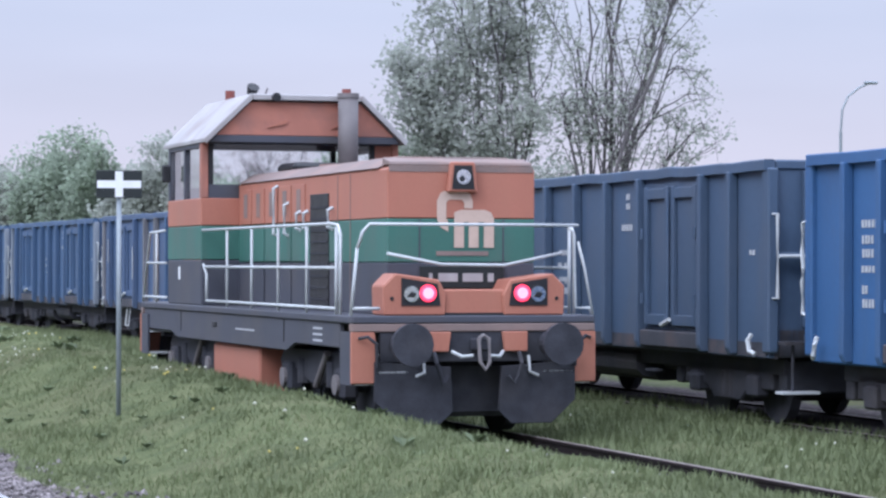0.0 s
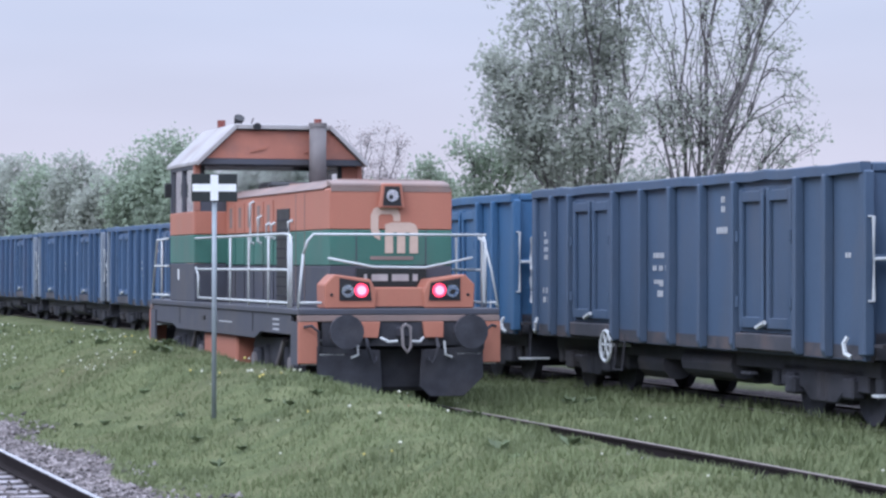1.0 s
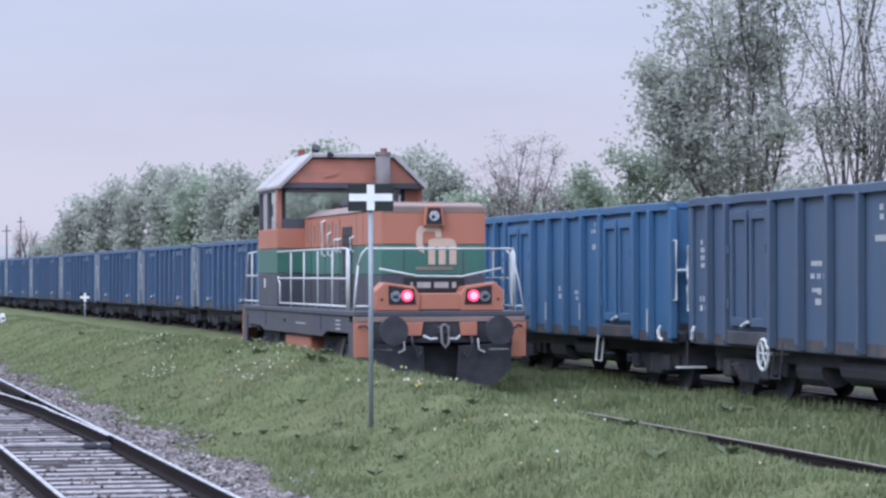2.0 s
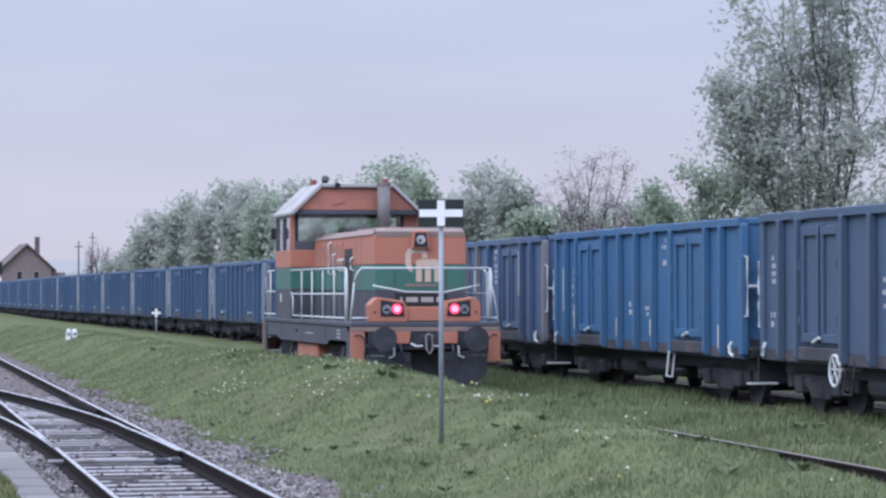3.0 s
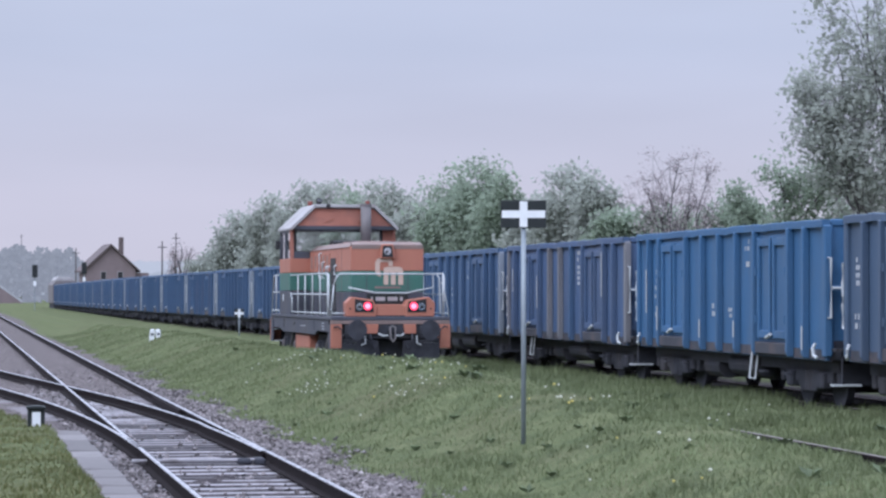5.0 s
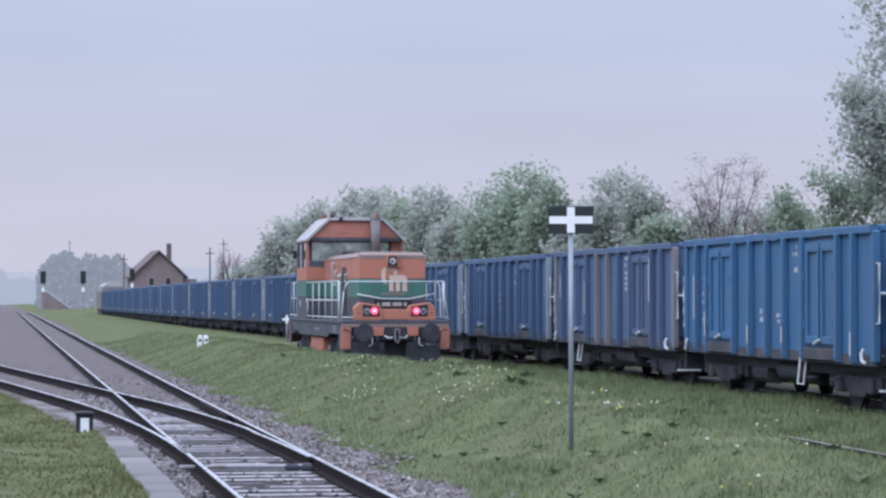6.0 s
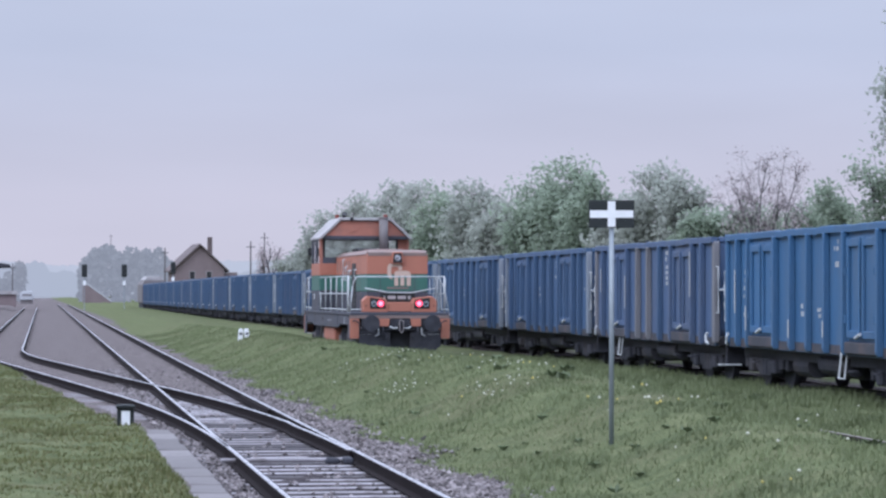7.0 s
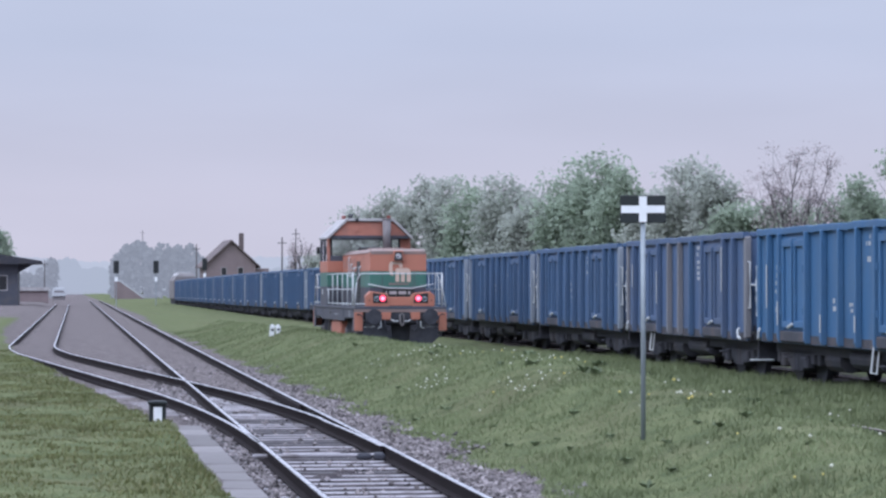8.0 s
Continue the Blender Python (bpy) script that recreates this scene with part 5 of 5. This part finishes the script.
def grove(name, r, humps, n, size, haze_glow, label):
    """Far trees that glow in the colour of haze: crowns of many clumps of leaves, as rounded humps of (bearing,
    half-width, height).
    """
    rng = np.random.default_rng(int(r) + 1)
    tops = np.array(humps)
    k = rng.choice(len(tops), n, p=tops[:, 1] / tops[:, 1].sum())
    a, d = rng.uniform(0, math.tau, n), rng.uniform(0, 1, n) ** 0.5
    b = tops[k, 0] + tops[k, 1] * d * np.cos(a)
    half = tops[k, 2] * 0.38
    z = tops[k, 2] - half + half * d * np.sin(a)
    drop = rng.random(n) < 0.35
    z = np.where(drop, rng.uniform(-1, 1, n) * 0.3 * tops[k, 2] + 0.3 * tops[k, 2], z)
    rr = r + rng.uniform(-6, 6, n)
    c = np.stack([rr * np.sin(np.radians(b)), rr * np.cos(np.radians(b)), z], 1)
    u = rng.normal(0, 1, (n, 3)) * (1, 0.4, 1)
    u /= np.linalg.norm(u, axis=1)[:, None]
    w = np.cross(u, (0, 1, 0)) + rng.normal(0, 0.2, (n, 3))
    sz = size * rng.uniform(0.5, 1.2, (n, 1))
    quad = np.stack([c - u * sz, c + w * sz * 0.7, c + u * sz, c - w * sz * 0.7], 1).reshape(-1, 3)
    me = bpy.data.meshes.new(name)
    me.from_pydata(quad.tolist(), [], np.arange(4 * n).reshape(-1, 4).tolist())
    me.materials.append(mat(name, (0.05, 0.05, 0.05), 1.0, island=0.4, bump=0.0, emit=(haze_glow, 1.0)))
    tagged(new("backdrop", me), label, "woods", kind="structure")


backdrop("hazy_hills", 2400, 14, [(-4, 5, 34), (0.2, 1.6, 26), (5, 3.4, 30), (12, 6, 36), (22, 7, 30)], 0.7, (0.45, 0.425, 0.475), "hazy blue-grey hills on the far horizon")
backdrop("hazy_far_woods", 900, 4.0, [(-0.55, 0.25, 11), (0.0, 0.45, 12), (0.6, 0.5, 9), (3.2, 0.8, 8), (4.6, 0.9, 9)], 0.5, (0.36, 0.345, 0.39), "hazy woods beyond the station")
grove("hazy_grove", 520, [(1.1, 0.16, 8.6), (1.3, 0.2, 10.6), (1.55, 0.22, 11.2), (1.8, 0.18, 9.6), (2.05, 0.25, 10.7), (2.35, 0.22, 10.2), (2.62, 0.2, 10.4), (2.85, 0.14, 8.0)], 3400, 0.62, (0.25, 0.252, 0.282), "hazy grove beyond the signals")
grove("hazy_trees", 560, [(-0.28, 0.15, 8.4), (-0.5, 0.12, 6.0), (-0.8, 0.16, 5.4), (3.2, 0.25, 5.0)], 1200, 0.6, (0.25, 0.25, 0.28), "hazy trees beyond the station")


# ---- far buildings, signals, lamp ----
def house(x, y, w, d, eave, apex):
    hs = thing("house", pose(x, y, 0.1, 0, 0, 4), "small far house with a steep brown gable roof", "house")
    part("wall", prism([(-w / 2, 0), (w / 2, 0), (w / 2, eave), (0, apex - 0.25), (-w / 2, eave)], 0, d, "y"), M["wall"], hs)
    for s in (-1, 1):
        part("roof", prism([(s * (w / 2 + 0.7), eave - 0.45), (s * (w / 2 + 0.7), eave - 0.2), (0.0, apex + 0.15), (0.0, apex - 0.15)], -0.5, d + 0.5, "y"), M["tile"], hs, "brown tiled roof slope")
    part("chimney", box(w * 0.2, w * 0.2 + 0.7, 2.0, 2.7, eave + 1.0, apex + 1.2, 0.03), M["tile"], hs)
    for wx in (-1.6, 1.0):
        win = part("window", box(wx, wx + 0.9, -0.03, 0.02, eave - 1.6, eave - 0.3), M["roof"], hs)
        part("pane", box(wx + 0.08, wx + 0.82, -0.045, -0.032, eave - 1.52, eave - 0.38), M["dark"], win)
    part("annex", box(w / 2 + 0.01, w / 2 + 2.2, 1.0, d - 1, 0, eave - 0.5), M["wall"], hs)


x, y = polar(3.48, 420)
house(x, y, 7.6, 9.0, 5.6, 9.4)


def signal(x, y, h, name="light_signal"):
    s = thing(name, pose(x, y, 0.0), "tall light signal with a dark head on a pale mast", "light signal", "far light signals")
    part("mast", rod((0, 0, 0), (0, 0, h), 0.045, 8), M["post"], s)
    hd = part("signal_head", box(-0.3, 0.3, -0.18, 0.1, h - 1.3, h + 0.1, 0.06), M["signblack"], s)
    for k in range(3):
        part("lamp", rod((0, -0.2, h - 0.2 - k * 0.38), (0, -0.181, h - 0.2 - k * 0.38), 0.12, 10), M["dark"], hd)
    part("number_plate", box(-0.15, 0.15, -0.12, -0.1, h - 2.2, h - 1.7), M["white"], s)


for b, r, h in ((1.07, 300, 5.1), (1.90, 300, 5.1), (2.92, 330, 5.7)):
    x, y = polar(b, r)
    signal(x, y, h)
for b, r, h in ((2.75, 360, 8.0), (4.55, 300, 7.8), (4.84, 340, 9.6), (1.62, 700, 17.0), (-0.42, 420, 6.5)):
    x, y = polar(b, r)
    pl = thing("utility_pole", pose(x, y, 0), "thin weathered utility pole in the distance", "pole", "far utility poles")
    part("shaft", rod((0, 0, 0), (0, 0, h), 0.12, 8, 0.07), M["bark"], pl)
    part("crossarm", box(-0.5, 0.5, -0.05, 0.05, h - 0.7, h - 0.6), M["bark"], pl)

x, y = polar(27.35, 62)
lamp = thing("street_lamp", pose(x, y, 0), "tall grey street lamp with a curved arm", "street lamp")
part("pole", rod((0, 0, 0), (0, 0, 5.2), 0.05, 10, 0.035), M["post"], lamp)
part("arm", tube([(0, 0, 5.2), (0.04, 0, 5.7), (0.18, 0, 6.0), (0.45, 0, 6.2), (0.72, 0, 6.32)], 0.025), M["post"], lamp)
part("lamp_head", box(0.6, 0.92, -0.06, 0.06, 6.29, 6.36, 0.02), M["post"], lamp)

# station building at the far end of the platform
x, y = polar(-1.05, 300)
st = thing("station_building", pose(x - 2.2, y, 0.6), "dark station building with a wide roof overhang", "building")
part("wall", box(-8, 2.6, 0, 14, -0.5, 4.19), M["grey"], st)
part("roof", prism([(-9.0, 4.9), (-8.6, 5.5), (0, 5.4), (5.2, 4.55), (5.2, 4.3), (2.4, 4.2), (-8.5, 4.2)], -1.2, 15, "y"), M["black"], st, "dark overhanging roof")
part("bracket", prism([(2.61, 3.2), (2.61, 4.19), (4.4, 4.25)], 0.2, 0.4, "y"), M["black"], st)
for wx in (-2.2, 0.4):
    win = part("window", box(wx, wx + 1.1, -0.03, 0.02, 1.3, 3.0), M["roof"], st)
    part("pane", box(wx + 0.1, wx + 1.0, -0.05, -0.032, 1.4, 2.9), M["dark"], win)
x, y = polar(-1.02, 380)
kiosk = thing("shed", pose(x, y, 0.1), "long pale low shed beside the far platform", "shed")
part("wall", box(-4.5, 4.5, 0, 5, 0, 1.7), M["wall"], kiosk)
part("roof", prism([(-4.8, 1.702), (4.8, 1.702), (4.5, 2.2), (-4.5, 2.2)], -0.3, 5.3, "y"), M["roof"], kiosk)

# far vehicle on the second track
fv = thing("rail_vehicle", pose(*(lambda p: (p[0], p[1], 0.23))(polar(-0.12, 440))), "small pale rail vehicle far down the track", "rail vehicle")
part("body", prism([(-1.1, 0.6), (1.1, 0.6), (1.1, 1.5), (0.8, 2.0), (-0.8, 2.0), (-1.1, 1.5)], 0, 4, "y", 0.08), M["letter"], fv)
part("window_band", box(-0.75, 0.75, -0.03, -0.001, 1.25, 1.5), M["stack"], fv)
part("underframe", box(-1.0, 1.0, 0.2, 3.8, 0.0, 0.59), M["stack"], fv)

# earth ramp of a far road crossing
rp = thing("road_ramp", pose(0, 470, 0), "pale earth ramp of a far road", "ramp")
part("embankment", prism([(8.6, 3.3), (9.4, 3.3), (13.4, 0.4), (13.4, -0.3), (8.6, -0.3)], 0, 6, "y", 0.05), M["wall"], rp)
part("kerb", prism([(8.6, 3.301), (9.4, 3.301), (13.4, 0.401), (13.4, 0.65), (9.4, 3.6), (8.6, 3.6)], 0, 0.4, "y"), M["letter"], rp, "pale kerb of the ramp")

# line locomotive at the far head of the train
fl = thing("far_locomotive", pose(14.3, 324.0, -0.13), "grey line locomotive at the far head of the train", "locomotive")
part("body", prism([(-1.45, 1.0), (1.45, 1.0), (1.45, 3.2), (1.1, 3.7), (-1.1, 3.7), (-1.45, 3.2)], 0, 14, "y", 0.06), M["stack"], fl)
part("cab_roof", prism([(-1.2, 3.701), (1.2, 3.701), (0.8, 4.15), (-0.8, 4.15)], 0.5, 13, "y", 0.05), M["roof"], fl)
part("underframe", box(-1.3, 1.3, 0.3, 13.7, 0.12, 0.99), M["black"], fl)
for s in (-1, 1):
    part("window", box(s * 0.65 - 0.4, s * 0.65 + 0.4, -0.03, -0.001, 2.4, 3.1), M["dark"], fl)


# ---- grass, flowers and loose ballast ----
def stuff(name, verts, faces, material, label, category):
    me = bpy.data.meshes.new(name)
    me.from_pydata(verts.tolist(), [], faces.tolist())
    me.materials.append(material)
    return tagged(new(name, me), label, category, kind="stuff")


def patch(rng, n, x0, x1, y0, y1, power=1.6):
    """Places on the ground, denser towards the camera."""
    y = y0 + (y1 - y0) * rng.random(n) ** power
    return x0 + (x1 - x0) * rng.random(n), y


def blades(seed, n, area, h, w, name, label, paint="blade"):
    rng = np.random.default_rng(seed)
    x, y = patch(rng, n, *area)
    tuft = 0.5 + 0.5 * np.sin(x * 3.1 + 2 * np.sin(y * 1.3)) * np.sin(y * 2.1 + 1.5 * np.sin(x * 2.2))
    coarse = 0.5 + 0.5 * np.sin(x * 0.9 + 1.7 * np.sin(y * 0.31)) * np.sin(y * 0.43 + 1.2 * np.sin(x * 0.8))
    tuft = 0.6 * tuft + 0.4 * coarse
    keep = (rng.random(n) < 0.15 + 0.85 * tuft) & (x > 4.95 + 0.25 * np.sin(y * 0.9) if area[0] > 4 else x < np.vectorize(platform_edge)(y) - 0.05)
    x, y, tuft = x[keep], y[keep], tuft[keep]
    n = len(x)
    z = ground_z(x, y) + bumps(x, y, 0.042) - 0.01
    hh = h * (0.4 + 0.9 * rng.random(n)) * (0.35 + 1.0 * tuft)
    an = rng.random(n) * math.tau
    lx, ly = np.cos(an), np.sin(an)
    lean = hh * rng.uniform(0.1, 0.9, n)
    ww = w * rng.uniform(0.6, 1.4, n)
    p = np.stack([x, y, z], 1)
    a = p + np.stack([-ly * ww, lx * ww, 0 * z], 1)
    b = p - np.stack([-ly * ww, lx * ww, 0 * z], 1)
    c = p + np.stack([lx * lean, ly * lean, hh], 1)
    verts = np.stack([a, b, c], 1).reshape(-1, 3)
    stuff(name, verts, np.arange(3 * n).reshape(-1, 3), M[paint], label, "grass")


blades(1, 240000, (4.8, 9.5, 15, 130, 2.0), 0.085, 0.010, "grass", "fresh green grass on the bank")
blades(2, 95000, (11.2, 15.35, 17, 80, 1.5), 0.16, 0.013, "grass", "grass between the siding tracks")
blades(3, 110000, (-3.0, 1.6, 20, 85, 1.5), 0.06, 0.014, "grass", "short green turf on the platform", "turf")
blades(5, 22000, (-3.0, 1.6, 18, 60, 1.4), 0.05, 0.012, "grass", "dry yellowish grass on the platform", "straw")
blades(4, 16000, (9.2, 11.6, 17, 60, 1.4), 0.07, 0.012, "grass", "grass growing through the siding")
blades(6, 34000, (9.2, 11.8, 31, 75, 1.2), 0.15, 0.013, "grass", "tall grass over the unused end of the siding")


def weeds(seed, n, area, size, label):
    """Clumps of broad leaves that spread from one root."""
    rng = np.random.default_rng(seed)
    x, y = patch(rng, n, *area)
    verts, faces = [], []
    for px, py in zip(x, y):
        pz = float(ground_z(np.array([px]), np.array([py]))[0]) - 0.01
        big = size * rng.uniform(0.5, 1.3)
        for _ in range(rng.integers(14, 26)):
            an, up = rng.uniform(0, math.tau), rng.uniform(0.5, 1.3)
            d = np.array((math.cos(an), math.sin(an), up))
            d /= np.linalg.norm(d)
            side = np.array((-math.sin(an), math.cos(an), 0)) * big * rng.uniform(0.16, 0.3)
            root = np.array((px, py, pz)) + d * big * rng.uniform(0, 0.15)
            mid, tip = root + d * big * 0.55, root + d * big * rng.uniform(0.8, 1.1) - np.array((0, 0, big * 0.18))
            k = len(verts)
            verts += [root, mid + side, tip, mid - side]
            faces.append((k, k + 1, k + 2, k + 3))
    stuff("weeds", np.array(verts), np.array(faces), M["weed"], label, "weeds")


weeds(7, 40, (7.2, 9.3, 22, 75, 1.3), 0.16, "dark broad-leaved weeds on the crest of the bank")
weeds(8, 26, (5.2, 7.4, 24, 60, 1.3), 0.11, "dark broad-leaved weeds on the slope of the bank")
weeds(9, 34, (11.6, 13.6, 20, 60, 1.2), 0.16, "dark weeds between the siding tracks")


def dots(seed, n, area, r, hgt, material, name, label):
    rng = np.random.default_rng(seed)
    x, y = patch(rng, n, *area)
    keep = np.sin(x * 1.9 + 1.1 * y) + np.sin(y * 0.8 - x) > 0.15
    x, y = x[keep], y[keep]
    n = len(x)
    z = ground_z(x, y) + bumps(x, y, 0.042) + hgt * rng.uniform(0.5, 1.3, n)
    base = np.array([(1, 0, 0), (0, 1, 0), (-1, 0, 0), (0, -1, 0), (0, 0, 0.9), (0, 0, -0.9)])
    tri = np.array([(0, 1, 4), (1, 2, 4), (2, 3, 4), (3, 0, 4), (1, 0, 5), (2, 1, 5), (3, 2, 5), (0, 3, 5)])
    s = r * rng.uniform(0.6, 1.3, (n, 1, 1))
    verts = (np.stack([x, y, z], 1)[:, None, :] + base[None] * s).reshape(-1, 3)
    faces = (tri[None] + 6 * np.arange(n)[:, None, None]).reshape(-1, 3)
    stuff(name, verts, faces, material, label, "flowers")


dots(21, 150, (6.0, 9.2, 16, 60, 1.3), 0.020, 0.10, M["flower"], "dandelion_clocks", "white dandelion clocks scattered over the bank")
for k, (cx, cy, rx, ry) in enumerate(((7.1, 40, 0.5, 3.0), (7.9, 46, 0.6, 3.0), (6.5, 47, 0.35, 2.0), (8.2, 33, 0.5, 2.0), (7.4, 55, 0.5, 3.0))):
    dots(24 + k, 34, (cx - rx, cx + rx, cy - ry, cy + ry, 1.0), 0.019, 0.12, M["flower"], "dandelion_clocks", "patch of pale dandelion clocks in the grass")
dots(22, 40, (6.0, 9.4, 22, 55, 1.0), 0.020, 0.10, M["yellow"], "dandelions", "yellow dandelions scattered over the bank")
dots(23, 40, (11.4, 14.0, 20, 50, 1.2), 0.02, 0.10, M["flower"], "dandelion_clocks", "white dandelion clocks between the tracks")


def ballast(seed, n, area):
    rng = np.random.default_rng(seed)
    x, y = patch(rng, n, *area)
    keep = (x > np.vectorize(platform_edge)(y) + 0.4) & (x < 4.95 + 0.12 * np.sin(y * 0.9) + rng.normal(0, 0.25, n))
    keep &= (np.abs(x - 3.09 - 0.0036 * y) > 0.85) | (rng.random(n) < 0.06)
    x, y = x[keep], y[keep]
    n = len(x)
    z = ground_z(x, y) + rng.uniform(-0.01, 0.02, n)
    base = np.array([(1, 0, 0), (0, 1, 0), (-1, 0, 0), (0, -1, 0), (0, 0, 0.8), (0, 0, -0.8)])
    tri = np.array([(0, 1, 4), (1, 2, 4), (2, 3, 4), (3, 0, 4), (1, 0, 5), (2, 1, 5), (3, 2, 5), (0, 3, 5)])
    v = base[None] + rng.normal(0, 0.22, (n, 6, 3))
    an = rng.random(n) * math.tau
    rot = np.stack([np.stack([np.cos(an), -np.sin(an), 0 * an], 1), np.stack([np.sin(an), np.cos(an), 0 * an], 1), np.stack([0 * an, 0 * an, 1 + 0 * an], 1)], 1)
    v = np.einsum("nij,nkj->nki", rot, v) * (0.032 * rng.uniform(0.5, 1.4, (n, 1, 1)))
    verts = (np.stack([x, y, z], 1)[:, None, :] + v).reshape(-1, 3)
    faces = (tri[None] + 6 * np.arange(n)[:, None, None]).reshape(-1, 3)
    stuff("ballast_stones", verts, faces, M["stone"], "loose grey ballast stones between the rails", "ballast")


ballast(31, 34000, (1.9, 5.7, 18, 75, 1.5))


# ---- what moves ----
def motions():
    rows, turns = [], []
    for k in range(17):
        t = k * 0.5
        y = 28.49 + 7.314 * t - 0.0636 * t * t
        rows.append((t, pose(loco_x(y), y, RAIL, 0, 0, -math.degrees(math.atan((loco_x(y + 1) - loco_x(y - 1)) / 2)))))
    walk(loco, rows)
    for ws, y0 in loco_wheels:
        turns = []
        for k in range(81):
            t = k * 0.1
            gone = 7.314 * t - 0.0636 * t * t
            turns.append((t, pose(0, y0, 0.55, -math.degrees(gone / 0.55))))
        walk(ws, turns)


motions()
